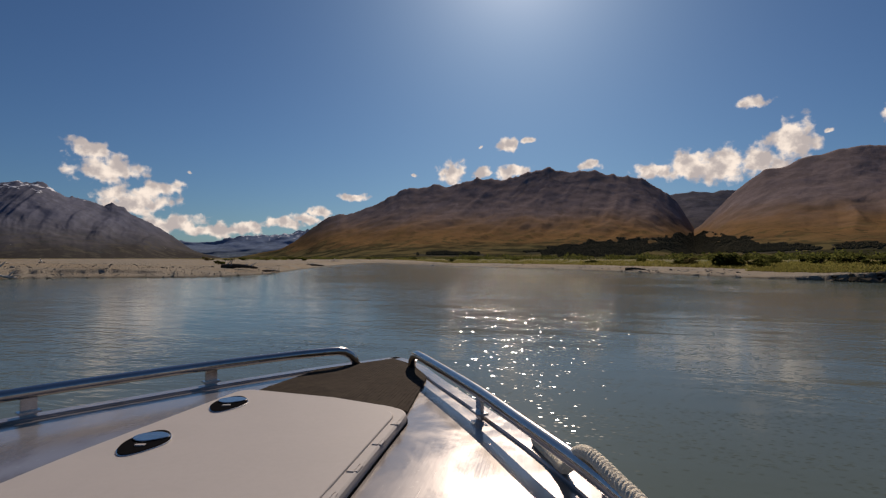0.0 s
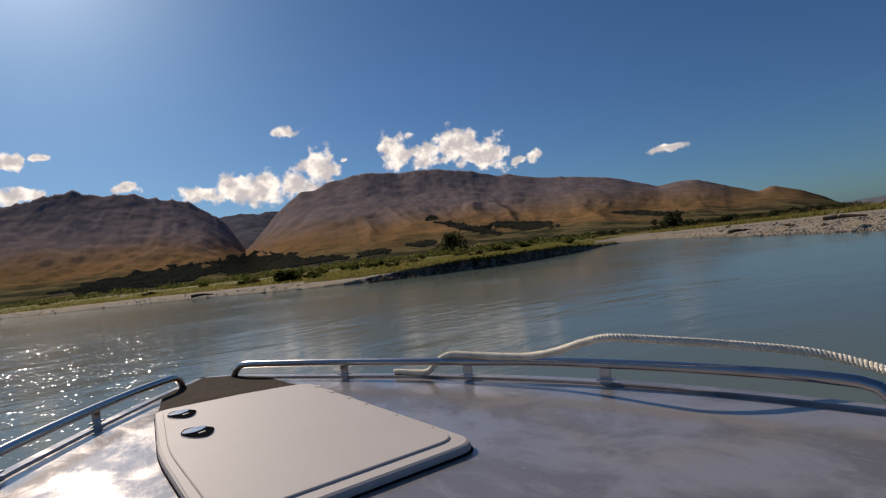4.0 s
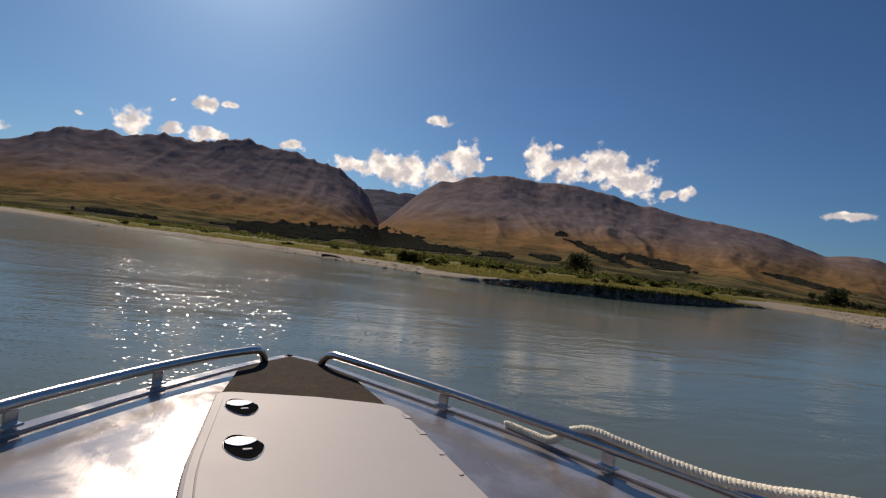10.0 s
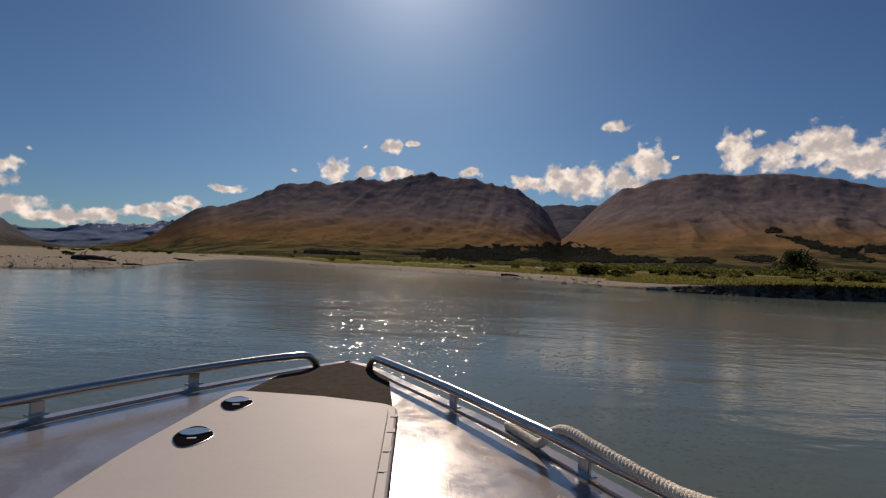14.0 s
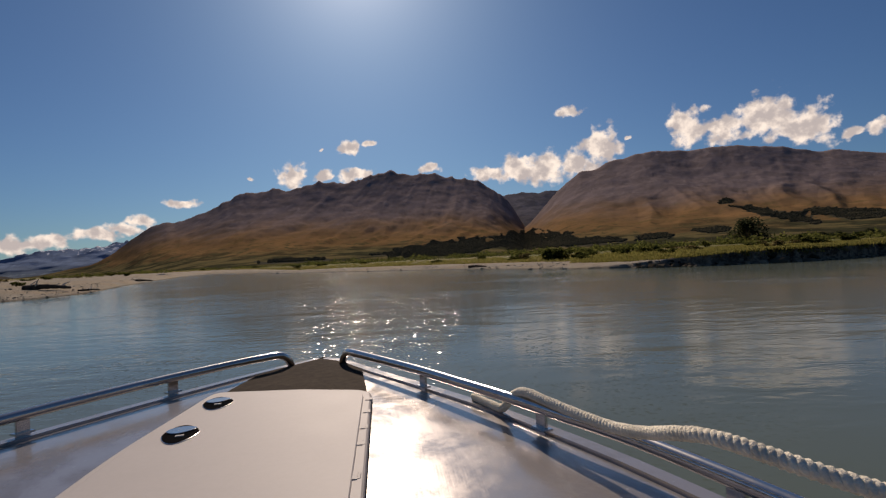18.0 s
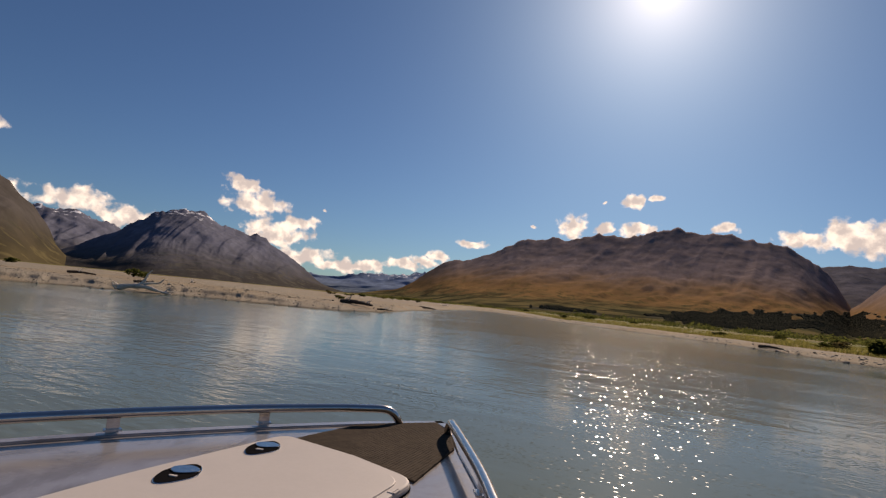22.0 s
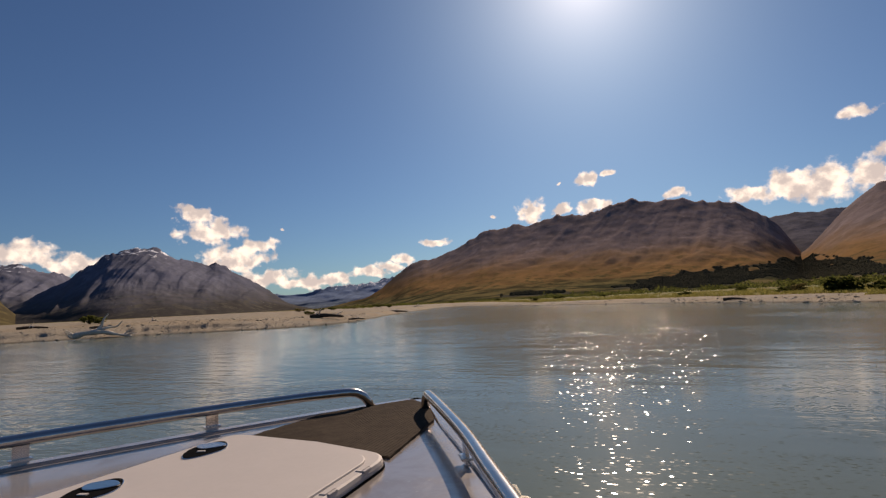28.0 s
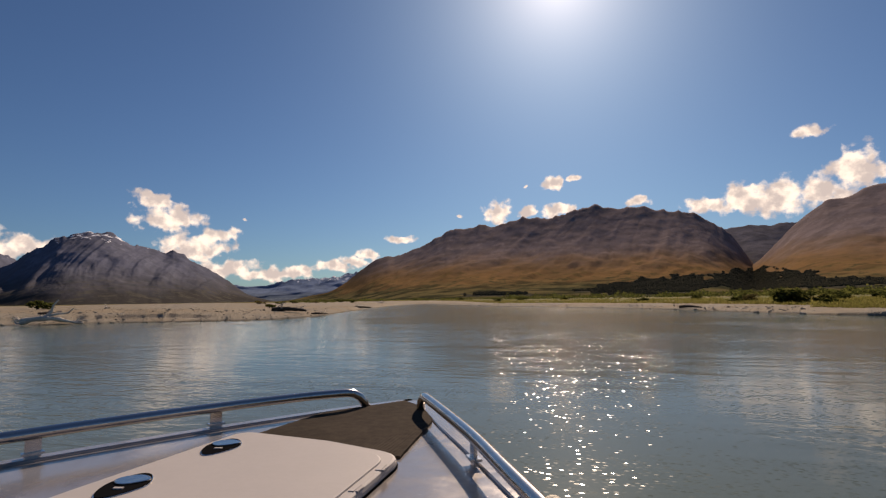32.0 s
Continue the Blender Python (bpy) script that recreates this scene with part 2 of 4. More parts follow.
def mat_mountain(name, low, mid, high, z_mid, z_high, snow=None, woods=0.55, face=0.0):
    """Scrub at the foot, dry tussock above it, bare rock and scree on top, and snow patches over the height snow."""
    m, n, b = material(name)
    p = place(n)
    z = n.add("ShaderNodeSeparateXYZ")
    n.put(z.inputs[0], p)
    fall = n.stretch(n.stretch(p, 1.0, 1.0, 1.0, -face), 1.0, 0.5, 0.6)     # drawn out down the slope
    rough = n.noise(n.stretch(n.stretch(p, 1.0, 1.0, 1.0, -face), 1.0, 0.5, 1.0), 0.006, 8.0, 0.62)
    height = n.math("ADD", z.outputs[2], n.math("MULTIPLY", n.math("SUBTRACT", rough, 0.5), z_high * 0.75))
    band = n.noise(n.stretch(p, 1.0, 1.0, 5.0), 0.004, 7.0, 0.6, 0.5)
    grass = n.mix(n.ramp(band, 0.36, 0.64), mid, (mid[0] * 0.72, mid[1] * 0.76, mid[2] * 0.80))
    grass = n.mix(n.ramp(n.noise(p, 0.018, 6.0, 0.65), 0.5, 0.7), grass, (mid[0] * 0.66, mid[1] * 0.76, mid[2] * 0.7))
    rock = n.mix(n.ramp(n.noise(p, 0.011, 9.0, 0.7), 0.36, 0.66), high, (high[0] * 1.35, high[1] * 1.35, high[2] * 1.4))
    foot = n.mix(n.ramp(n.noise(n.stretch(p, 1.0, 1.0, 3.0), 0.007, 6.0, 0.6), woods - 0.06, woods + 0.04), (mid[0] * 0.52, mid[1] * 0.74, mid[2] * 0.78), low)
    scree = n.noise(fall, 0.016, 7.0, 0.66, 0.8)
    rock = n.mix(n.ramp(scree, 0.52, 0.68), rock, (high[0] * 1.45, high[1] * 1.47, high[2] * 1.52))
    colour = n.mix(n.ramp(height, z_mid * 0.25, z_mid * 1.3), foot, grass)
    colour = n.mix(n.ramp(height, z_high * 0.4, z_high * 1.4), colour, rock)
    spots = n.math("MULTIPLY", n.ramp(n.noise(n.stretch(p, 1.0, 0.6, 1.0), 0.026, 5.0, 0.65), 0.51, 0.62), n.ramp(height, z_mid * 2.4, z_mid * 0.6, 0.0, 0.8))
    colour = n.mix(spots, colour, (low[0] * 1.7, low[1] * 1.7, low[2] * 1.5))
    trees = n.add("ShaderNodeAttribute", attribute_name="woods").outputs["Fac"]
    shrub = n.ramp(n.math("ADD", trees, n.math("MULTIPLY", n.math("SUBTRACT", n.noise(p, 0.02, 5.0, 0.6), 0.5), 0.8)), 0.35, 0.6)
    colour = n.mix(shrub, colour, (0.062, 0.060, 0.045))
    if snow:
        s = n.math("ADD", n.ramp(z.outputs[2], snow, snow * 1.5, 0.0, 0.85), n.math("MULTIPLY", n.math("SUBTRACT", n.noise(n.stretch(p, 1.0, 1.0, 0.5), 0.024, 5.0, 0.62), 0.5), 4.4))
        colour = n.mix(n.ramp(s, 1.0, 1.1), colour, (0.8, 0.82, 0.86))
    n.put(b.inputs["Base Color"], colour)
    b.inputs["Roughness"].default_value = 0.95
    b.inputs["Specular IOR Level"].default_value = 0.0
    n.put(b.inputs["Normal"], n.bump(n.noise(fall, 0.013, 9.0, 0.6, 0.5), 0.32, 22.0))
    return m


def mat_metal(name, colour, rough, smear=0.5, metal=1.0):
    m, n, b = material(name)
    p = own(n)
    cloudy = n.noise(n.stretch(p, 1.0, 2.0, 1.0, 30), 5.0, 7.0, 0.7, 0.8)
    scratch = n.noise(n.stretch(p, 6.0, 1.5, 3.0, 12), 7.0, 6.0, 0.7)
    n.put(b.inputs["Base Color"], n.mix(n.ramp(cloudy, 0.35, 0.7), colour, tuple(c * (1 - q * smear) for c, q in zip(colour, (0.38, 0.45, 0.50)))))
    b.inputs["Metallic"].default_value = metal
    drops = n.ramp(n.noise(p, 38.0, 2.0, 0.5), 0.66, 0.74)
    n.put(b.inputs["Base Color"], n.mix(n.math("MULTIPLY", drops, 0.35 * smear), b.inputs["Base Color"].links[0].from_socket, (0.62, 0.58, 0.53)))
    n.put(b.inputs["Roughness"], n.math("ADD", n.ramp(cloudy, 0.3, 0.75, rough - 0.05 * smear, rough + 0.09 * smear), n.math("MULTIPLY", scratch, 0.04)))
    n.put(b.inputs["Normal"], n.bump(n.math("ADD", n.math("MULTIPLY", cloudy, 0.6), n.math("MULTIPLY", scratch, 0.25)), 0.05, 0.01))
    return m


def mat_plain(name, colour, rough, grain=40.0, vary=0.12, relief=0.1, spec=0.5):
    m, n, b = material(name)
    p = own(n)
    big = n.noise(p, grain * 0.08, 5.0, 0.6)
    small = n.noise(p, grain, 4.0, 0.6)
    f = n.math("ADD", n.math("MULTIPLY", big, 0.6), n.math("MULTIPLY", small, 0.4))
    n.put(b.inputs["Base Color"], n.mix(n.ramp(f, 0.35, 0.65), tuple(c * (1 - vary) for c in colour), tuple(min(1.0, c * (1 + vary)) for c in colour)))
    n.put(b.inputs["Roughness"], n.ramp(big, 0.3, 0.7, rough - 0.015, min(1.0, rough + 0.015)))
    b.inputs["Specular IOR Level"].default_value = spec
    n.put(b.inputs["Normal"], n.bump(small, relief, 0.01))
    return m


def mat_leaf(name, a, c, thin=True):
    m, n, b = material(name)
    r = n.add("ShaderNodeNewGeometry").outputs["Random Per Island"]
    n.put(b.inputs["Base Color"], n.mix(r, a, c))
    b.inputs["Roughness"].default_value = 0.7
    b.inputs["Specular IOR Level"].default_value = 0.0
    if thin:
        t = n.add("ShaderNodeBsdfTranslucent")
        n.put(t.inputs[0], n.mix(r, tuple(min(1.0, 1.5 * q) for q in a), tuple(min(1.0, 1.5 * q) for q in c)))
        s = n.add("ShaderNodeMixShader")
        s.inputs[0].default_value = 0.5
        n.put(s.inputs[1], b.outputs[0])
        n.put(s.inputs[2], t.outputs[0])
        out = [q for q in n.tree.nodes if q.bl_idname == "ShaderNodeOutputMaterial"][0]
        n.put(out.inputs[0], s.outputs[0])
    return m


def mat_deck():
    """Bare aluminium plate, brushed lengthways, with wiped smudges and dried drops."""
    m, n, b = material("brushed_aluminium")
    p = own(n)
    smudge = n.noise(n.stretch(p, 1.0, 0.8, 1.0, 25), 3.2, 6.0, 0.62, 0.5)
    wipe = n.noise(n.stretch(p, 2.2, 0.7, 1.0, -20), 6.0, 5.0, 0.65)
    brush = n.noise(n.stretch(p, 60.0, 1.5, 1.0), 4.0, 3.0, 0.6)
    drops = n.ramp(n.noise(p, 42.0, 2.0, 0.5), 0.68, 0.75)
    tone = n.mix(n.ramp(smudge, 0.42, 0.60), (0.44, 0.402, 0.378), (0.29, 0.264, 0.252))
    tone = n.mix(n.math("MULTIPLY", n.ramp(wipe, 0.52, 0.72), 0.55), tone, (0.48, 0.44, 0.41))
    n.put(b.inputs["Base Color"], n.mix(n.math("MULTIPLY", drops, 0.3), tone, (0.66, 0.62, 0.58)))
    b.inputs["Metallic"].default_value = 0.52
    n.put(b.inputs["Roughness"], n.math("ADD", n.ramp(smudge, 0.40, 0.62, 0.12, 0.24), n.math("MULTIPLY", brush, 0.05)))
    n.put(b.inputs["Normal"], n.bump(n.math("ADD", n.math("MULTIPLY", smudge, 0.5), n.math("MULTIPLY", brush, 0.12)), 0.08, 0.01))
    return m


WATER, GROUND = mat_water(), mat_ground()
TUSSOCK = mat_mountain("tussock_and_scree", (0.040, 0.040, 0.024), (0.265, 0.152, 0.070), (0.178, 0.143, 0.137), 66.0, 200.0, woods=0.5)
# rock tones lifted and blued a little in place of aerial haze
ROCK = mat_mountain("hazed_dark_rock_with_snow", (0.060, 0.056, 0.052), (0.112, 0.108, 0.118), (0.118, 0.124, 0.156), 60.0, 150.0, snow=255.0, woods=0.3, face=52.0)
GREYROCK = mat_mountain("bare_grey_rock", (0.10, 0.09, 0.08), (0.13, 0.11, 0.10), (0.115, 0.11, 0.12), 60.0, 200.0, woods=0.3)
# the blue of distant haze is mixed into these rock colours
FARROCK = mat_mountain("haze_blue_snowy_rock", (0.12, 0.15, 0.19), (0.14, 0.175, 0.23), (0.15, 0.20, 0.28), 30.0, 70.0, snow=118.0, woods=0.3)
# no haze in the air here: its pale blue-grey is in the base colours
HAZY = mat_mountain("haze_tinted_far_slopes", (0.12, 0.13, 0.15), (0.13, 0.145, 0.175), (0.12, 0.15, 0.20), 30.0, 70.0, woods=0.3)
HILL = mat_mountain("olive_hill", (0.075, 0.062, 0.036), (0.072, 0.060, 0.042), (0.068, 0.062, 0.057), 40.0, 95.0, woods=0.35)
DECK = mat_deck()
RAIL = mat_metal("polished_aluminium", (0.64, 0.61, 0.58), 0.16, 0.4)
HULL = mat_metal("hull_aluminium", (0.55, 0.55, 0.56), 0.4, 0.8)
HATCH = mat_plain("pale_grey_paint", (0.44, 0.412, 0.395), 0.62, 60.0, 0.025, 0.03, 0.18)
BLACK = mat_plain("black_plastic", (0.010, 0.010, 0.011), 0.85, 60.0, 0.1, 0.03, 0.0)
MAT = mat_plain("brown_rubber", (0.058, 0.046, 0.036), 0.9, 30.0, 0.25, 0.2, 0.03)
ROPE = mat_plain("cream_rope", (0.84, 0.77, 0.62), 0.85, 160.0, 0.16, 0.6, 0.2)
DRIFT = mat_plain("bleached_driftwood", (0.62, 0.55, 0.46), 0.85, 12.0, 0.3, 0.5, 0.2)
BARK = mat_plain("dark_wet_bark", (0.075, 0.055, 0.04), 0.85, 8.0, 0.35, 0.6, 0.2)
STONE = mat_leaf("river_stones", (0.13, 0.12, 0.105), (0.34, 0.32, 0.28), False)
GRASS = mat_leaf("bank_grass", (0.095, 0.098, 0.026), (0.215, 0.185, 0.062))
LEAF = mat_leaf("willow_leaf", (0.036, 0.046, 0.014), (0.105, 0.108, 0.032))
DARKLEAF = mat_leaf("dark_leaf", (0.020, 0.026, 0.014), (0.050, 0.056, 0.028))
# tree colour raised somewhat to stand for haze over the slopes
WOODS = mat_leaf("far_woods", (0.052, 0.049, 0.032), (0.078, 0.071, 0.046), False)
CLOD = mat_leaf("earth_clods", (0.030, 0.024, 0.018), (0.24, 0.20, 0.145), False)
SCRUB = mat_leaf("dry_scrub", (0.055, 0.050, 0.022), (0.15, 0.12, 0.05))

# ---- building helpers ----


def link(name, verts, faces, mats, parent=None, label="", smooth=False):
    me = bpy.data.meshes.new(name)
    me.from_pydata([tuple(v) for v in verts], [], faces)
    me.materials.append(mats)
    if smooth:
        me.polygons.foreach_set("use_smooth", [True] * len(me.polygons))
    ob = new(name, me)
    ob.parent = parent
    return tagged(ob, label)


def part(name, bm, mats, parent, label="", smooth=False):
    bmesh.ops.recalc_face_normals(bm, faces=bm.faces)
    me = bpy.data.meshes.new(name)
    bm.to_mesh(me)
    bm.free()
    me.materials.append(mats)
    if smooth:
        me.polygons.foreach_set("use_smooth", [True] * len(me.polygons))
    ob = new(name, me)
    ob.parent = parent
    return tagged(ob, label)


def thing(name, m, label, category, group="", kind=""):
    ob = new(name)
    ob.empty_display_size = 0.2
    ob.matrix_world = m
    return tagged(ob, label, category, group, kind)


def curve_points(pts, n):
    """A smooth line of n points through pts."""
    pts = [Vector(p) for p in pts]
    ext = [pts[0] * 2 - pts[1], *pts, pts[-1] * 2 - pts[-2]]
    lens = np.cumsum([0] + [(b - a).length for a, b in zip(pts, pts[1:])])
    out = []
    for s in np.linspace(0, lens[-1], n):
        i = min(int(np.searchsorted(lens, s, "right")) - 1, len(pts) - 2)
        u = (s - lens[i]) / (lens[i + 1] - lens[i])
        a, b, c, e = ext[i:i + 4]
        out.append(0.5 * ((2 * b) + (c - a) * u + (2 * a - 5 * b + 4 * c - e) * u * u + (3 * b - a - 3 * c + e) * u ** 3))
    return out


def frames(line):
    t0 = (line[1] - line[0]).normalized()
    side = t0.orthogonal().normalized()
    res = []
    for i, p in enumerate(line):
        t = (line[min(i + 1, len(line) - 1)] - line[max(i - 1, 0)]).normalized()
        side = (side - t * side.dot(t)).normalized()
        res.append((p, side, t.cross(side)))
    return res


def tube(bm, line, radius, segs=12):
    """Sweep a circle along a line; radius is a number or a function of 0..1."""
    rings = []
    for i, (p, a, b) in enumerate(frames(line)):
        r = radius(i / (len(line) - 1)) if callable(radius) else radius
        rings.append([bm.verts.new(p + (a * math.cos(k * 2 * math.pi / segs) + b * math.sin(k * 2 * math.pi / segs)) * r) for k in range(segs)])
    for q, r in zip(rings, rings[1:]):
        for k in range(segs):
            bm.faces.new((q[k], q[(k + 1) % segs], r[(k + 1) % segs], r[k]))
    bm.faces.new(rings[0][::-1])
    bm.faces.new(rings[-1])


def slab(bm, outline, z0, z1, bevel=0.0):
    """A flat piece with the given outline between two heights, its upper edge rounded."""
    n = len(outline)
    c = Vector((sum(p[0] for p in outline) / n, sum(p[1] for p in outline) / n))
    levels = [(z0, 0.0)]
    if bevel:
        levels += [(z1 - bevel, 0.0), (z1 - bevel * 0.3, bevel * 0.3), (z1, bevel)]
    else:
        levels += [(z1, 0.0)]
    rings = []
    for z, inset in levels:
        ring = []
        for p in outline:
            v = c - Vector(p)
            q = Vector(p) + v.normalized() * inset
            ring.append(bm.verts.new((q.x, q.y, z)))
        rings.append(ring)
    for a, b in zip(rings, rings[1:]):
        for k in range(n):
            bm.faces.new((a[k], a[(k + 1) % n], b[(k + 1) % n], b[k]))
    bm.faces.new(rings[0][::-1])
    bm.faces.new(rings[-1])


def box(bm, x0, x1, y0, y1, z0, z1, bevel=0.0):
    made = bmesh.ops.create_cube(bm, size=1.0, matrix=Matrix.Translation(((x0 + x1) / 2, (y0 + y1) / 2, (z0 + z1) / 2)) @ Matrix.Diagonal((x1 - x0, y1 - y0, z1 - z0, 1)))
    if bevel:
        bmesh.ops.bevel(bm, geom=list({e for v in made["verts"] for e in v.link_edges}), offset=bevel, segments=2, affect="EDGES")


def rounded(corners, radii, steps=6):
    """An outline with rounded corners."""
    out, n = [], len(corners)
    for i, (p, r) in enumerate(zip(corners, radii)):
        p, a, b = Vector(p), Vector(corners[i - 1]), Vector(corners[(i + 1) % n])
        if r <= 0:
            out.append(tuple(p))
            continue
        s, e = p + (a - p).normalized() * r, p + (b - p).normalized() * r
        for k in range(steps + 1):
            u = k / steps
            out.append(tuple(s * (1 - u) ** 2 + p * 2 * u * (1 - u) + e * u * u))
    return out


# ---- river, flats and mountains ----
SHORE = [(-180, 380), (-168, 340), (-150, 140), (-120, 62), (-95, 46), (-76, 40), (-68, 42), (-60, 52), (-53, 80), (-49, 105),
         (-46, 96), (-42, 68), (-36, 53), (-26, 49), (-16, 51), (-8, 58), (0, 76), (8, 92), (15, 112), (20, 150), (24, 190), (28, 110),
         (33, 60), (40, 51), (50, 55), (60, 60), (76, 58), (100, 60), (125, 80), (150, 150), (168, 330), (180, 380)]


def smooth_at(x, knots, wide=1.5):
    """Smoothed value of a table at x."""
    xs, ys = [k[0] for k in knots], [k[1] for k in knots]
    w = wide
    return sum(np.interp(x + o * w, xs, ys) for o in (-1.0, -0.5, 0.0, 0.5, 1.0)) / 5


def shore(az):
    az = (az + 180) % 360 - 180
    v = way(az)
    r = math.exp(smooth_at(az, [(a, math.log(q)) for a, q in SHORE]))
    return r * (1 + 0.05 * noise.fractal(v * 5.0, 1.0, 2.0, 3) + 0.018 * noise.fractal(v * 60.0, 1.0, 2.0, 4))


def fade(x, a, b):
    u = min(1.0, max(0.0, (x - a) / (b - a)))
    return u * u * (3 - 2 * u)


def cut_bank(az):
    """1 where the shore is an undercut earth bank, 0 on gravel."""
    return fade(az, -48, -40) * (1 - fade(az, -32, -11))


def grass_from(az):
    """How far behind the water's edge the gravel gives way to grass."""
    if az < -43 and az > -120:
        return 0.3 + 42 * (1 - fade(az, -47, -43))
    if -43 <= az < 14:
        return 0.3 + 11 * fade(az, -26, -8)
    return 9 + 190 * fade(az, 14, 34)


def level(az, d):
    """Height of the flats d metres behind the water's edge."""
    if d <= 0:
        return max(-1.2, d * 0.12) - 0.02
    c = cut_bank(az)
    gravel = 0.16 * fade(d, -0.5, 2.6) + 0.22 * fade(d, 3.0, 10.0) + 0.75 * (1 - math.exp(-d / 34))
    bank = 1.05 * fade(d, 0.0, 0.35) + 0.25 * fade(d, 0.3, 6)
    lip = 3.6 + 0.8 * noise.fractal(way(az) * 14.0, 1.0, 2.0, 2)
    scarp = 0.34 * fade(d, lip, lip + 1.5) * fade(az, 38, 46) * (1 - fade(az, 72, 80))
    return (gravel + scarp) * (1 - c) + bank * c


def spot(az, d):
    """A place on the flats, d metres behind the water's edge."""
    v = way(az) * (shore(az) + d)
    return Vector((v.x, v.y, rough_level(az, d)))


def rough_level(az, d):
    z = level(az, d)
    if d > 0.4:
        p = way(az) * (shore(az) + d)
        z += (0.10 * noise.fractal(p * 0.12, 1.0, 2.0, 4) + 0.3 * noise.fractal(p * 0.01, 1.0, 2.0, 3) * fade(d, 5, 90)) * fade(d, 0.4, 3)
    return max(z, 0.05) if d > 0.6 else z


def build_ground():
    azs = [a for a in np.arange(-90, 90, 0.25)] + [a for a in np.arange(90, 270, 1.5)]
    offs = [-1.0, -0.6, -0.3] + [-12, -6, -3, -1.5, -0.7, -0.3, 0.0, 0.12, 0.3, 0.5, 0.8, 1.3, 2, 2.6, 3.0, 3.4, 3.8, 4.2, 4.6, 5.0, 5.4, 6, 7, 10, 14, 19, 26, 36, 50, 70, 100, 140, 200, 300, 450, 700, 1100, 1800, 3000, 4700]
    verts, grass, bank = [], [], []
    for a in azs:
        s = shore(a)
        an = (a + 180) % 360 - 180
        g0 = grass_from(an)
        for i, o in enumerate(offs):
            d = s * (o if i else -0.98) if i < 3 else o
            r = max(0.5, s + d)
            v = way(a) * r
            verts.append((v.x, v.y, rough_level(an, d) if d < 1500 else 0.9))
            bank.append(cut_bank(an))
            grass.append(fade(d, g0 * 0.7, g0 * 1.25 + 0.4))
    n, k = len(offs), len(azs)
    faces = [(i * n + j, i * n + j + 1, (i + 1) % k * n + j + 1, (i + 1) % k * n + j) for i in range(k) for j in range(n - 1)]
    ob = link("ground", verts, faces, GROUND, smooth=True)
    at = ob.data.attributes.new("grass", "FLOAT", "POINT")
    at.data.foreach_set("value", grass)
    at = ob.data.attributes.new("bank", "FLOAT", "POINT")
    at.data.foreach_set("value", bank)
    tagged(ob, "grey gravel bars and grassy river flats along the water", "ground", kind="structure")
    rings = [0.0, 1, 2, 4, 8, 16, 32, 64, 128, 256, 420]
    wv = [(0, 0, 0)] + [tuple(way(a) * r) for r in rings[1:] for a in range(0, 360, 5)]
    m = 72
    wf = [(0, 1 + (i + 1) % m, 1 + i)[::-1] for i in range(m)]
    wf += [(1 + q * m + i, 1 + (q + 1) * m + i, 1 + (q + 1) * m + (i + 1) % m, 1 + q * m + (i + 1) % m) for q in range(len(rings) - 2) for i in range(m)]
    tagged(link("water", wv, wf, WATER, smooth=True), "grey-green glacial river water with small ripples", "river", kind="structure")


build_ground()


GROVES = []


def wooded(az, el, patches):
    """How much of a slope is under trees: patches give azimuth, elevation, half width, half height and tilt."""
    best = 0.0
    for a, e, wd, ht, tilt in patches:
        x, y = (az - a) / wd, (el - e - (az - a) * tilt) / ht
        best = max(best, 1.0 - math.hypot(x, y) + 0.45 * noise.fractal(Vector((az * 0.9, el * 2.2, 4.0)), 1.0, 2.0, 4))
    return fade(best, 0.05, 0.28)


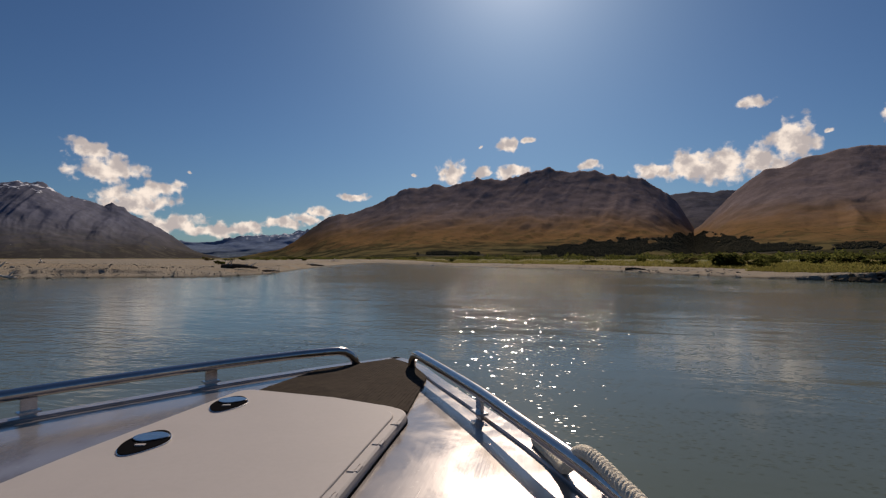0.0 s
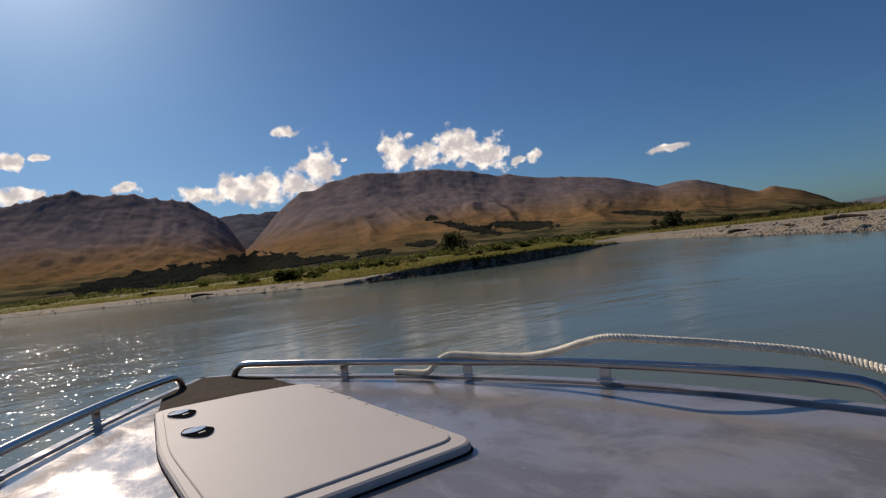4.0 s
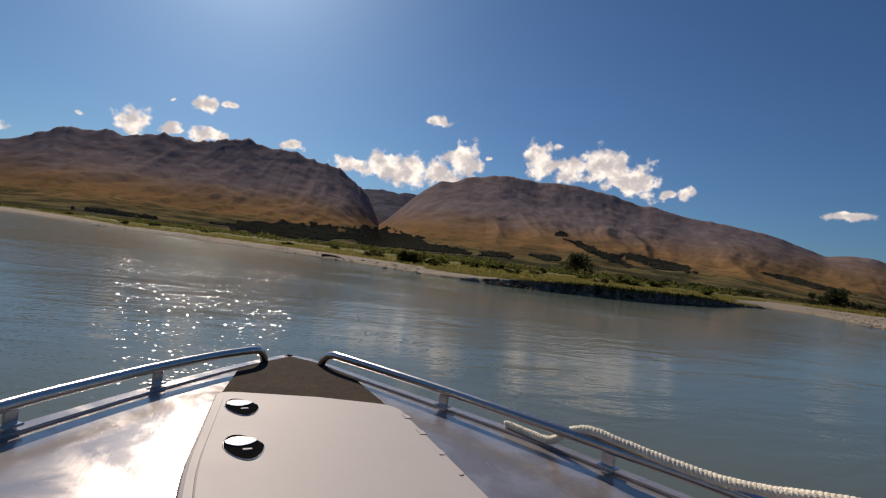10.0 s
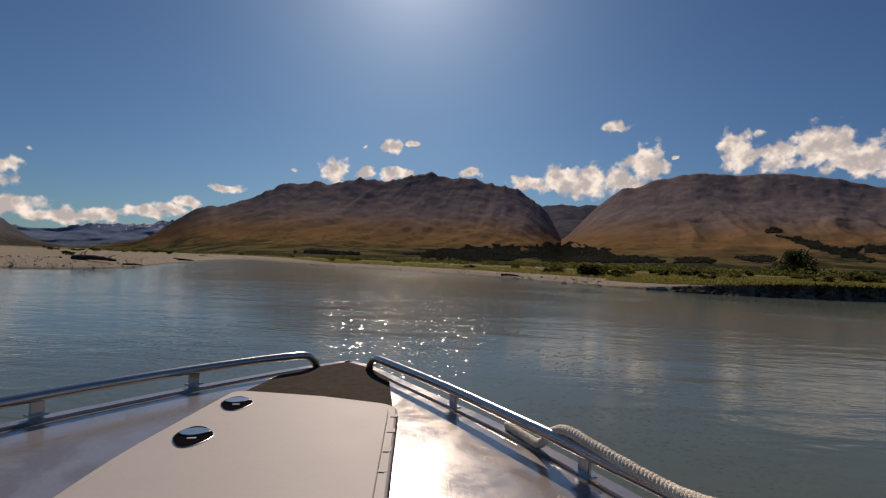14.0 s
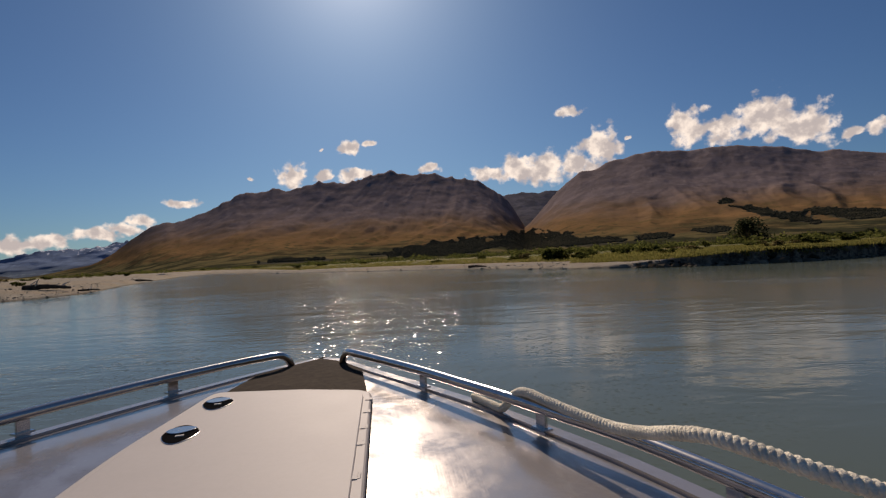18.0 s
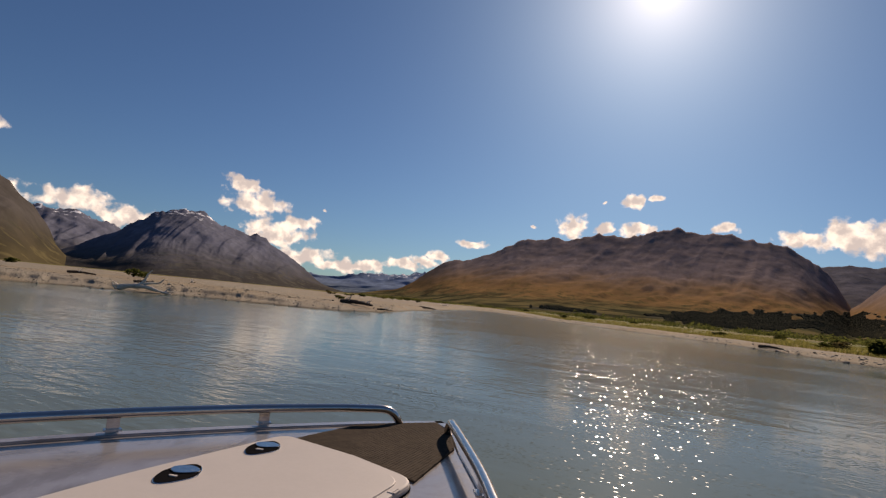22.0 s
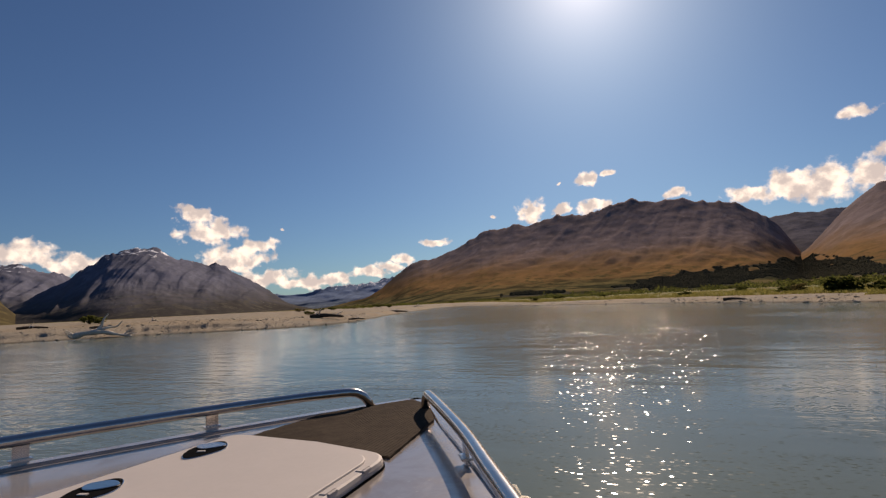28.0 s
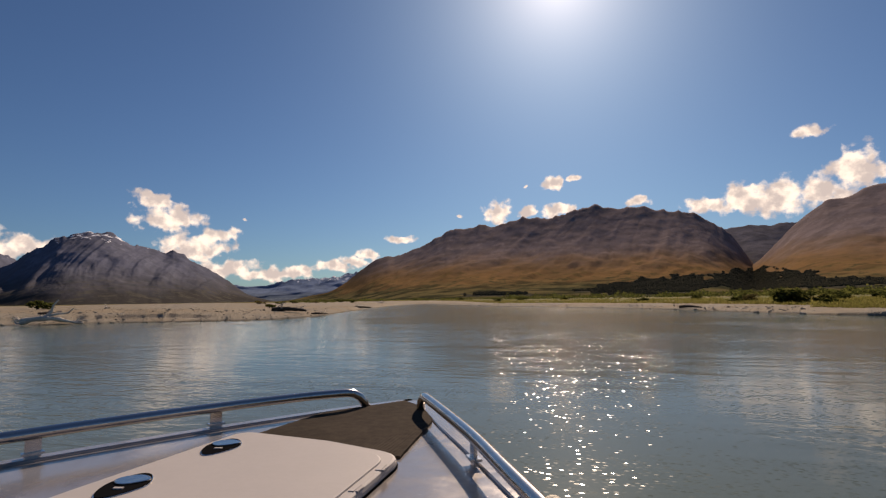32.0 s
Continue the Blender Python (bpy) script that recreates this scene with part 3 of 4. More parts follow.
def mountain(name, crest, foot, top, mat, label, seed, rough=1.0, bow=2.3, step=0.2, jag=1.0, shear=0.45, freq=2.3, patches=()):
    """A range seen from the river: crest lists azimuth and elevation of its skyline; foot and top are its distances in metres."""
    crest = sorted(crest)
    a0, a1 = crest[0][0], crest[-1][0]
    azs = np.arange(a0, a1 + step, step)
    us = [0, 0.04, 0.08, *np.linspace(0.12, 1.0, 80), 1.06, 1.15, 1.3]
    n = len(us)
    verts, trees = [], []
    for a in azs:
        e0 = smooth_at(a, crest, 2.2)
        e = smooth_at(a, crest, 0.3)
        h0, h1 = (top * math.tan(radians(max(q, 0.02))) for q in (e0, e))
        v = way(a)
        base = foot + (top - foot) * 0.55 * (1 - fade(e0, 0.4, 6.5))       # its ends draw back behind the flats
        for u in us:
            r = base + (top - base) * u
            h = h0 + (h1 - h0) * min(1.0, u) ** 9
            if u <= 1:
                z = h * (0.20 * u + 0.80 * u ** bow)
                g = Vector((v.x * r, v.y * r, 0)) / 1000
                warp = noise.noise_vector(g * 1.1 + Vector((seed, 0, 0))) * 0.7
                across = radians(a) * (foot + top) / 2000 + shear * r / 1000
                q = Vector((across * freq + warp.x, r / 1000 * 0.6 + warp.y, seed * 3.1))
                spur = min(2.0, max(0.6, noise.ridged_multi_fractal(q, 1.3, 2.0, 3, 0.9, 2.0)))
                gully = 0.8 - abs(noise.fractal(Vector((across * freq * 2.4 + warp.x * 4, r / 1000 * 1.6 + warp.y * 4, seed)), 0.8, 2.1, 5)) * 1.6
                fine = noise.fractal(g * 9 + Vector((seed, 0, 0)), 0.9, 2.0, 4)
                z += h * rough * ((spur - 1.2) * 0.062 * math.sin(min(1.0, u * 1.02) * math.pi) ** 0.8 * fade(u, 0.1, 0.5)
                                  + gully * 0.022 * fade(u, 0.25, 0.75) * (1.15 - u) + fine * 0.02 * u * (1.4 - u)
                                  + jag * 0.027 * u ** 26 * (noise.ridged_multi_fractal(Vector((radians(a) * 44, seed, 0.5)), 0.9, 2.1, 5, 0.9, 2.0) - 1.3))
            else:
                z = h * (1 - (u - 1) * 2.2)
            r2 = r * (1 + 0.03 * noise.fractal(Vector((a * 0.15, u * 2, seed)), 1.0, 2.0, 3) * (1 - u) * u * 4)
            verts.append((v.x * r2, v.y * r2, max(z, -2.0) - (2.0 if u == 0 else 0.0)))
            trees.append(wooded(a, math.degrees(math.atan2(z, r2)), patches) if patches and u < 0.8 else 0.0)
    faces = [(i * n + j, (i + 1) * n + j, (i + 1) * n + j + 1, i * n + j + 1)[::-1] for i in range(len(azs) - 1) for j in range(n - 1)]
    ob = link(name, verts, faces, mat, smooth=True)
    at = ob.data.attributes.new("woods", "FLOAT", "POINT")
    at.data.foreach_set("value", trees)
    for f in faces:
        if min(trees[k] for k in f) > 0.3 and max(verts[k][2] for k in f) - min(verts[k][2] for k in f) < 14:
            GROVES.append([Vector(verts[k]) for k in f])
    return tagged(ob, label, "mountain", kind="structure")


GAP_WOODS = (-9.0, 1.5, 3.6, 1.3, 0.0)
mountain("mountain_range", [(40, 0.0), (36.6, 0.1), (34.2, 0.6), (32.5, 0.9), (30.9, 1.8), (29.5, 3.0), (28.3, 3.9), (27.2, 4.5), (26.5, 4.85), (25.7, 4.6), (24.4, 5.0), (23, 5.7), (21.7, 6.35),
                            (20.2, 7.2), (19, 7.55), (18.3, 7.35), (16.7, 7.95), (15.7, 7.65), (14.1, 7.85), (12.2, 8.5), (9.5, 8.4), (8.3, 8.5), (7.1, 8.9), (4.7, 9.4), (3.5, 8.95), (3.1, 9.2), (1.8, 8.95),
                            (0, 9.0), (-1.5, 8.5), (-3.6, 8.25), (-4.8, 7.8), (-5.9, 7.0), (-7.1, 6.2), (-7.9, 5.1), (-8.7, 3.6), (-10, 2.4), (-13, 1.2), (-16, 0.0)],
         1000, 3500, TUSSOCK, "long brown mountain range with grey scree tops and golden tussock slopes", 1.0, 1.0, 2.5, 0.14, 1.0, 0.22, 5.5,
         patches=(GAP_WOODS, (-1.0, 1.0, 7.8, 1.0, -0.06), (15.0, 0.5, 4.0, 0.3, 0.0)))
mountain("tussock_mountain", [(1, 0.0), (-3, 0.4), (-6, 1.2), (-8.4, 2.2), (-9.8, 3.2), (-10.8, 4.3), (-12.3, 5.9), (-13.5, 7.0), (-15.2, 8.15), (-16.4, 8.1), (-18, 8.85), (-19.7, 9.1), (-21.8, 9.45), (-24.4, 9.2),
                              (-25.5, 9.0), (-27.2, 9.25), (-30.3, 8.85), (-33, 8.4), (-35.8, 7.5), (-36.7, 7.6), (-39.5, 6.9), (-42.7, 6.45), (-45.6, 5.95), (-47.4, 5.6), (-50.1, 4.6), (-51.2, 4.2), (-53, 4.35), (-54.6, 4.3),
                              (-57.7, 3.1), (-59.6, 2.3), (-60.7, 2.7), (-62.7, 2.0), (-64.5, 1.1), (-65.8, 0.1), (-67, 0)],
         950, 3300, TUSSOCK, "broad rounded mountain covered in golden brown tussock grass", 2.6, 0.9, 2.2, 0.14, 0.4, -0.15, 4.5,
         patches=(GAP_WOODS, (-12.6, 1.3, 2.2, 0.8, 0.0), (-15.5, 0.95, 4.8, 0.5, 0.0), (-22.0, 1.1, 2.4, 0.35, 0.0), (-27.0, 1.4, 1.8, 0.42, 0.0), (-28.2, 4.0, 0.8, 0.36, 0.0), (-32.0, 2.5, 3.6, 0.42, 0.33),
                  (-37.5, 2.1, 4.2, 0.55, 0.12), (-50.3, 1.65, 4.4, 0.28, 0.16)))
mountain("saddle_ridge", [(0, 3.5), (-4, 5.6), (-6.5, 6.15), (-9.1, 6.45), (-10.6, 6.3), (-12, 6.5), (-13.5, 6.3), (-17, 4.5), (-19, 3.0)], 2600, 4300, GREYROCK,
         "blue-grey rock ridge behind the gap between two mountains", 3.9, 0.8, 1.3)
mountain("snow_peak", [(38, 0.0), (40.3, 0.6), (42.4, 2.3), (44.7, 3.8), (46.2, 4.7), (47.2, 5.1), (48, 4.8), (48.8, 5.15), (50.2, 5.4), (51.4, 6.2), (52.3, 6.75), (53.3, 6.45), (54, 6.6), (55.8, 6.1),
                       (56.6, 5.7), (57.9, 4.7), (59, 3.75), (61.6, 2.2), (64, 0.9), (67, 0.0)],
         2100, 3500, ROCK, "dark pyramid mountain with small snow patches on its summit", 5.2, 1.4, 1.25, 0.1, 1.6, 0.2, 7.0)
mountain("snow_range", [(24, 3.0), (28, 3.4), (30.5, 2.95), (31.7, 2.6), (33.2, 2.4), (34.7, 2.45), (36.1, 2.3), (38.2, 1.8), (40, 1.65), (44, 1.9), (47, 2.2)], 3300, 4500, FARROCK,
         "far range with snow on its tops at the valley's head, haze blue in its colour", 6.1, 1.4, 1.3, 0.12, 3.5, 0.3, 4.0)
mountain("back_range", [(54, 2.0), (57, 3.0), (59, 3.9), (59.8, 4.3), (61.2, 4.6), (62.2, 5.25), (63, 5.05), (63.7, 4.75), (64.5, 5.3), (66, 4.7), (68, 4.5), (70, 6.0), (73, 8.2), (74.9, 8.9), (77, 8.6), (82, 7.0), (90, 5.0)], 3000, 4400, ROCK,
         "snow-flecked dark range behind a bluff", 7.7, 1.8, 1.4, 0.14, 1.8, 0.2, 6.0)
mountain("dark_bluff", [(62.6, 0.0), (63.6, 2.0), (64.2, 3.4), (65.5, 4.9), (67.4, 6.7), (69.1, 8.1), (71, 8.35), (73, 8.2), (74.2, 8.3), (77, 7.6), (82, 8.5), (90, 7.0), (100, 4.0), (108, 0.5)],
         1000, 1700, HILL, "steep dark olive bluff above the river flats", 8.3, 1.6, 1.25, 0.16, 0.8, 0.1, 9.0)
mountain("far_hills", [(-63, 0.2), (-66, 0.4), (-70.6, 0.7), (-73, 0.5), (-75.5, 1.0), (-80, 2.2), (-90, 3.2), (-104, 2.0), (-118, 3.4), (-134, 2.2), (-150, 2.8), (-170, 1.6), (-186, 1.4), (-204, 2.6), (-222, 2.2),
                       (-240, 3.0), (-254, 1.6), (-262, 0.3)], 2000, 4400, HAZY, "low hills far across the plain, haze tint in their colour", 9.4, 0.8, 1.5, 0.7)

# ---- the boat ----
BOAT_TURN, DECK_Z = 5.0, 1.14
boat = thing("boat", pose(0, 0, DECK_Z, 0, 0, BOAT_TURN), "bare aluminium jet boat bow with grab rails and grey hatch, afloat", "boat")
EDGE_L = [(-0.52, 3.06), (-0.70, 2.87), (-0.85, 2.69), (-1.13, 2.30), (-1.34, 1.98), (-1.50, 1.72), (-1.68, 1.35), (-1.84, 0.8), (-1.93, 0.0), (-1.96, -1.5), (-1.92, -3.0)]
EDGE_R = [(-0.52, 3.06), (-0.36, 2.90), (-0.17, 2.55), (0.06, 2.15), (0.29, 1.73), (0.45, 1.38), (0.62, 0.95), (0.77, 0.4), (0.85, -0.3), (0.88, -1.5), (0.84, -3.0)]


def hull_and_deck():
    left, right = curve_points([(*p, 0) for p in EDGE_L], 40), curve_points([(*p, 0) for p in EDGE_R], 40)
    bm = bmesh.new()
    rows = []
    for a, b in zip(left, right):
        mid = (a + b) / 2
        drop = 0.85
        ring = [a + Vector((0, 0, -0.03)), a + Vector((0, 0, -0.12)), a.lerp(mid, 0.22) + Vector((0, -0.10, -drop)), mid + Vector((0, -0.22, -drop - 0.42)),
                b.lerp(mid, 0.22) + Vector((0, -0.10, -drop)), b + Vector((0, 0, -0.12)), b + Vector((0, 0, -0.03))]
        rows.append([bm.verts.new(v) for v in ring])
    for p, q in zip(rows, rows[1:]):
        for k in range(6):
            bm.faces.new((p[k], p[k + 1], q[k + 1], q[k]))
    bm.faces.new(rows[-1])
    bmesh.ops.remove_doubles(bm, verts=bm.verts, dist=1e-4)
    part("hull", bm, HULL, boat, "welded aluminium hull")
    bm = bmesh.new()
    rows = []
    for a, b in zip(left, right):
        ring = []
        for k in range(13):
            u = k / 12
            v = a.lerp(b, u)
            v.z = 0.010 * math.sin(u * math.pi) - 0.004
            ring.append(bm.verts.new(v))
        rows.append(ring)
    for p, q in zip(rows, rows[1:]):
        for k in range(12):
            bm.faces.new((p[k], p[k + 1], q[k + 1], q[k]))
    bmesh.ops.remove_doubles(bm, verts=bm.verts, dist=1e-4)
    geom = bmesh.ops.extrude_face_region(bm, geom=bm.faces[:])
    bmesh.ops.translate(bm, verts=[v for v in geom["geom"] if isinstance(v, bmesh.types.BMVert)], vec=(0, 0, -0.015))
    part("deck", bm, DECK, boat, "smudged brushed aluminium foredeck plate", smooth=False)
    for line, side in ((left, 1), (right, -1)):
        bm = bmesh.new()
        rows = []
        for i, p in enumerate(line):
            t = (line[min(i + 1, 39)] - line[max(i - 1, 0)]).normalized()
            inw = Vector((-t.y, t.x, 0)) * side
            if inw.x * side < 0 and abs(inw.x) > 0.2:
                inw = -inw
            prof = [(-0.008, -0.05), (-0.008, 0.004), (-0.003, 0.008), (0.046, 0.008), (0.050, 0.004), (0.050, -0.03)]
            rows.append([bm.verts.new(p + inw * o + Vector((0, 0, z))) for o, z in prof])
        for p, q in zip(rows, rows[1:]):
            for k in range(6):
                bm.faces.new((p[k], p[(k + 1) % 6], q[(k + 1) % 6], q[k]))
        bm.faces.new(rows[0])
        bm.faces.new(rows[-1][::-1])
        part("gunwale", bm, DECK, boat, "bright folded aluminium gunwale edge")


hull_and_deck()


def tread_mat():
    outline = [(-0.87, 2.18), (-0.80, 2.62), (-0.66, 2.82), (-0.52, 2.99), (-0.37, 2.83), (-0.25, 2.57), (-0.20, 2.04), (-0.49, 2.115)]
    bm = bmesh.new()
    slab(bm, outline, 0.000, 0.012)
    for k in range(44):
        x = -0.865 + 0.0152 * k
        ys = []
        for (ax, ay), (bx, by) in zip(outline, outline[1:] + outline[:1]):
            if (ax - x) * (bx - x) < 0:
                ys.append(ay + (by - ay) * (x - ax) / (bx - ax))
        if len(ys) >= 2 and max(ys) - min(ys) > 0.03:
            box(bm, x - 0.0035, x + 0.0035, min(ys) + 0.006, max(ys) - 0.006, 0.011, 0.0130)
    part("tread_mat", bm, MAT, boat, "dark brown ribbed rubber tread mat on the bow")


tread_mat()


def hatch():
    outline = rounded([(-0.885, 2.165), (-0.49, 2.105), (-0.175, 2.0), (-0.15, 0.55), (-0.93, 0.55), (-0.955, 1.38)], [0.07, 0.0, 0.09, 0.08, 0.08, 0.16])
    mid = Vector((-0.55, 1.35))
    bm = bmesh.new()
    slab(bm, [tuple(mid + (Vector(p) - mid) * 1.007) for p in outline], -0.004, 0.010)
    lid_seal = part("hatch_seal", bm, BLACK, boat, "black rubber seal round the hatch")
    bm = bmesh.new()
    slab(bm, outline, 0.004, 0.034, 0.014)
    lid = part("hatch_lid", bm, HATCH, boat, "pale grey painted hatch lid with rounded corners")
    bm = bmesh.new()
    slab(bm, [tuple(mid + (Vector(p) - mid) * 0.915) for p in outline], 0.030, 0.0405, 0.006)
    part("raised_panel", bm, HATCH, lid)
    for x, y in ((-0.795, 1.915), (-0.795, 1.52)):
        turn = Matrix.Translation((x, y, 0.0)) @ Matrix.Rotation(radians(14), 4, "Z")

        def shaped(scale, dx=0.0, dy=0.0, waist=0.16, flat=1.0):
            pts = []
            for k in range(28):
                a = k * 2 * math.pi / 28
                px, py = 0.055 * math.cos(a), 0.082 * math.sin(a) * (1 - waist * math.cos(2 * a + 0.4)) * (1 - 0.18 * math.cos(a))
                q = turn @ Vector((px * scale + dx, py * scale * flat + dy, 0))
                pts.append((q.x, q.y))
            return pts
        bm = bmesh.new()
        slab(bm, shaped(1.08), 0.036, 0.0435, 0.002)
        latch = part("latch", bm, RAIL, lid, "chrome slam latch with black finger recess")
        bm = bmesh.new()
        slab(bm, shaped(1.03), 0.043, 0.0450)
        part("recess", bm, BLACK, latch)
        bm = bmesh.new()
        slab(bm, shaped(0.88, 0.0, 0.032, 0.16, 0.46), 0.044, 0.049, 0.0015)
        part("paddle", bm, RAIL, latch, "polished latch paddle")
        bm = bmesh.new()
        box(bm, -0.013, 0.013, -0.040, -0.029, 0.044, 0.048)
        bmesh.ops.transform(bm, matrix=turn, verts=bm.verts)
        part("key_slot", bm, HATCH, latch)
    for y in (1.84, 1.66, 1.47, 1.31, 1.05, 0.8):
        bm = bmesh.new()
        box(bm, -0.196, -0.178, y - 0.026, y + 0.026, 0.033, 0.0365, 0.001)
        box(bm, -0.179, -0.170, y - 0.020, y + 0.020, 0.028, 0.035, 0.001)
        part("hinge", bm, HATCH, boat, "small grey hatch hinge")


hatch()


def rails():
    sides = (([(-0.665, 2.83, 0.0), (-0.68, 2.80, 0.05), (-0.715, 2.755, 0.083), (-0.80, 2.665, 0.088), (-0.92, 2.54, 0.088), (-1.13, 2.27, 0.088), (-1.32, 1.98, 0.088), (-1.46, 1.74, 0.088), (-1.66, 1.33, 0.088), (-1.80, 0.8, 0.088), (-1.88, 0.1, 0.088), (-1.9, -0.2, 0.06), (-1.9, -0.25, 0.0)],
              [(-1.105, 2.305), (-1.44, 1.78), (-1.70, 1.22), (-1.82, 0.6)]),
             ([(-0.375, 2.80, 0.0), (-0.362, 2.77, 0.05), (-0.335, 2.72, 0.083), (-0.29, 2.64, 0.088), (-0.19, 2.47, 0.088), (0.04, 2.06, 0.088), (0.20, 1.74, 0.088), (0.34, 1.46, 0.088), (0.42, 1.28, 0.088), (0.57, 0.93, 0.088), (0.72, 0.4, 0.088), (0.79, -0.1, 0.088), (0.8, -0.2, 0.05), (0.8, -0.23, 0.0)],
              [(0.06, 2.03), (0.39, 1.35), (0.64, 0.7)]))
    for pts, feet in sides:
        line = curve_points(pts, 90)
        bm = bmesh.new()
        tube(bm, line, 0.0205, 16)
        rail = part("grab_rail", bm, RAIL, boat, "polished aluminium tube grab rail", smooth=True)
        for x, y in feet:
            p = min(line, key=lambda q: (q.x - x) ** 2 + (q.y - y) ** 2)
            i = line.index(p)
            t = (line[i + 1] - line[i - 1]).normalized()
            a = math.atan2(t.y, t.x)
            bm = bmesh.new()
            box(bm, -0.024, 0.024, -0.006, 0.006, 0.0, 0.078, 0.002)
            box(bm, -0.034, 0.034, -0.02, 0.02, 0.018, 0.026, 0.002)
            bmesh.ops.transform(bm, matrix=Matrix.Translation((p.x, p.y, 0)) @ Matrix.Rotation(a, 4, "Z"), verts=bm.verts)
            part("rail_post", bm, RAIL, rail, "flat aluminium rail post")


rails()


def mooring_rope():
    path = [(0.24, 1.80, 0.02), (0.285, 1.68, 0.02), (0.315, 1.58, 0.03), (0.335, 1.49, 0.095), (0.36, 1.41, 0.124), (0.40, 1.28, 0.124), (0.45, 1.12, 0.122), (0.488, 0.97, 0.130), (0.505, 0.83, 0.160), (0.51, 0.70, 0.20), (0.53, 0.58, 0.225),
            (0.62, 0.42, 0.21), (0.80, 0.22, 0.17), (0.92, 0.0, 0.13), (0.88, -0.25, 0.08), (0.74, -0.45, 0.018), (0.5, -0.62, 0.018)]
    base = boat.matrix_world
    line = curve_points(path, 420)
    bm = bmesh.new()
    fr = frames(line)
    for s in range(3):
        strand = []
        run = 0.0
        for i, (p, a, b) in enumerate(fr):
            if i:
                run += (p - fr[i - 1][0]).length
            ang = run / 0.044 * 2 * math.pi + s * 2 * math.pi / 3
            strand.append(p + (a * math.cos(ang) + b * math.sin(ang)) * 0.0078)
        tube(bm, strand, 0.0090, 8)
    ob = part("mooring_rope", bm, ROPE, None, smooth=True)
    ob.matrix_world = base
    tagged(ob, "thick cream three-strand rope slung over the boat's rail", "rope")


mooring_rope()

# ---- banks ----
rng = random.Random(5)


def icosphere(sub=1):
    bm = bmesh.new()
    bmesh.ops.create_icosphere(bm, subdivisions=sub, radius=1.0)
    v, f = [x.co.copy() for x in bm.verts], [[q.index for q in x.verts] for x in bm.faces]
    bm.free()
    return v, f


def scatter_stones(name, count, az0, az1, d0, d1, size, label, mat=STONE, category="stones"):
    sv, sf = icosphere(1)
    verts, faces = [], []
    for _ in range(count):
        az = rng.uniform(az0, az1)
        d = d0 + (d1 - d0) * rng.random() ** 2.2
        p = spot(az, d)
        s = size * math.exp(rng.gauss(0, 0.5))
        m = Matrix.Translation(p + Vector((0, 0, s * 0.15))) @ Euler((rng.uniform(-.4, .4), rng.uniform(-.4, .4), rng.uniform(0, 6.3))).to_matrix().to_4x4() @ Matrix.Diagonal((s * rng.uniform(0.8, 1.3), s * rng.uniform(0.7, 1.0), s * rng.uniform(0.35, 0.6), 1))
        o = len(verts)
        verts += [m @ (v * rng.uniform(0.82, 1.12)) for v in sv]
        faces += [[o + k for k in f] for f in sf]
    ob = link(name, verts, faces, mat)
    tagged(ob, label, category, kind="stuff")


scatter_stones("river_stones", 3000, 30, 84, -0.3, 20, 0.045, "grey and tan river stones strewn along a gravel bar")
scatter_stones("river_stones", 4500, -86, -50, -0.3, 26, 0.06, "pale cobbles along a gravel beach")
scatter_stones("river_stones", 1200, -14, 24, -0.3, 8, 0.06, "small stones along the water's edge")
scatter_stones("earth_clods", 900, -47, -20, -0.5, 0.25, 0.17, "dark and pale slumped earth clods along the foot of a bank", CLOD, "earth")


def tufts(name, count, pick, height, label, mat, blades=9):
    verts, faces = [], []
    for _ in range(count):
        az, d = pick()
        p = spot(az, d)
        hh = height * rng.uniform(0.5, 1.3)
        for _ in range(blades):
            a = rng.uniform(0, 6.283)
            lean = rng.uniform(0.05, 0.55) * hh
            o = p + Vector((rng.gauss(0, 0.16), rng.gauss(0, 0.16), -0.03)) * (1 + hh)
            side = Vector((-math.sin(a), math.cos(a), 0)) * rng.uniform(0.03, 0.06) * (0.6 + hh)
            mid = o + Vector((math.cos(a) * lean * 0.35, math.sin(a) * lean * 0.35, hh * 0.62))
            tip = o + Vector((math.cos(a) * lean, math.sin(a) * lean, hh * rng.uniform(0.8, 1.0)))
            k = len(verts)
            verts += [o - side, o + side, mid + side * 0.7, mid - side * 0.7, tip]
            faces += [(k, k + 1, k + 2, k + 3), (k + 3, k + 2, k + 4)]
    tagged(link(name, verts, faces, mat), label, "grass", kind="stuff")


tufts("bank_grass", 9500, lambda: ((a := rng.uniform(-47, -14)), grass_from(a) * 0.8 + 0.1 + 30 * rng.random() ** 1.7), 0.17, "long green and straw-coloured grass on an earth bank", GRASS, 12)
tufts("bank_grass", 1500, lambda: (rng.triangular(-47, -24, -41), rng.uniform(0.2, 2.2)), 0.26, "shaggy olive grass overhanging the edge of an earth bank", GRASS, 12)
tufts("bank_grass", 3000, lambda: ((a := rng.uniform(-26, 30)), grass_from(a) + 1 + 40 * rng.random() ** 1.6), 0.34, "rough green grass behind a gravel shore", GRASS)
tufts("bank_grass", 1600, lambda: ((a := rng.uniform(-84, -50)), 44 + 60 * rng.random() ** 1.5), 0.6, "dry grass behind a gravel beach", GRASS)


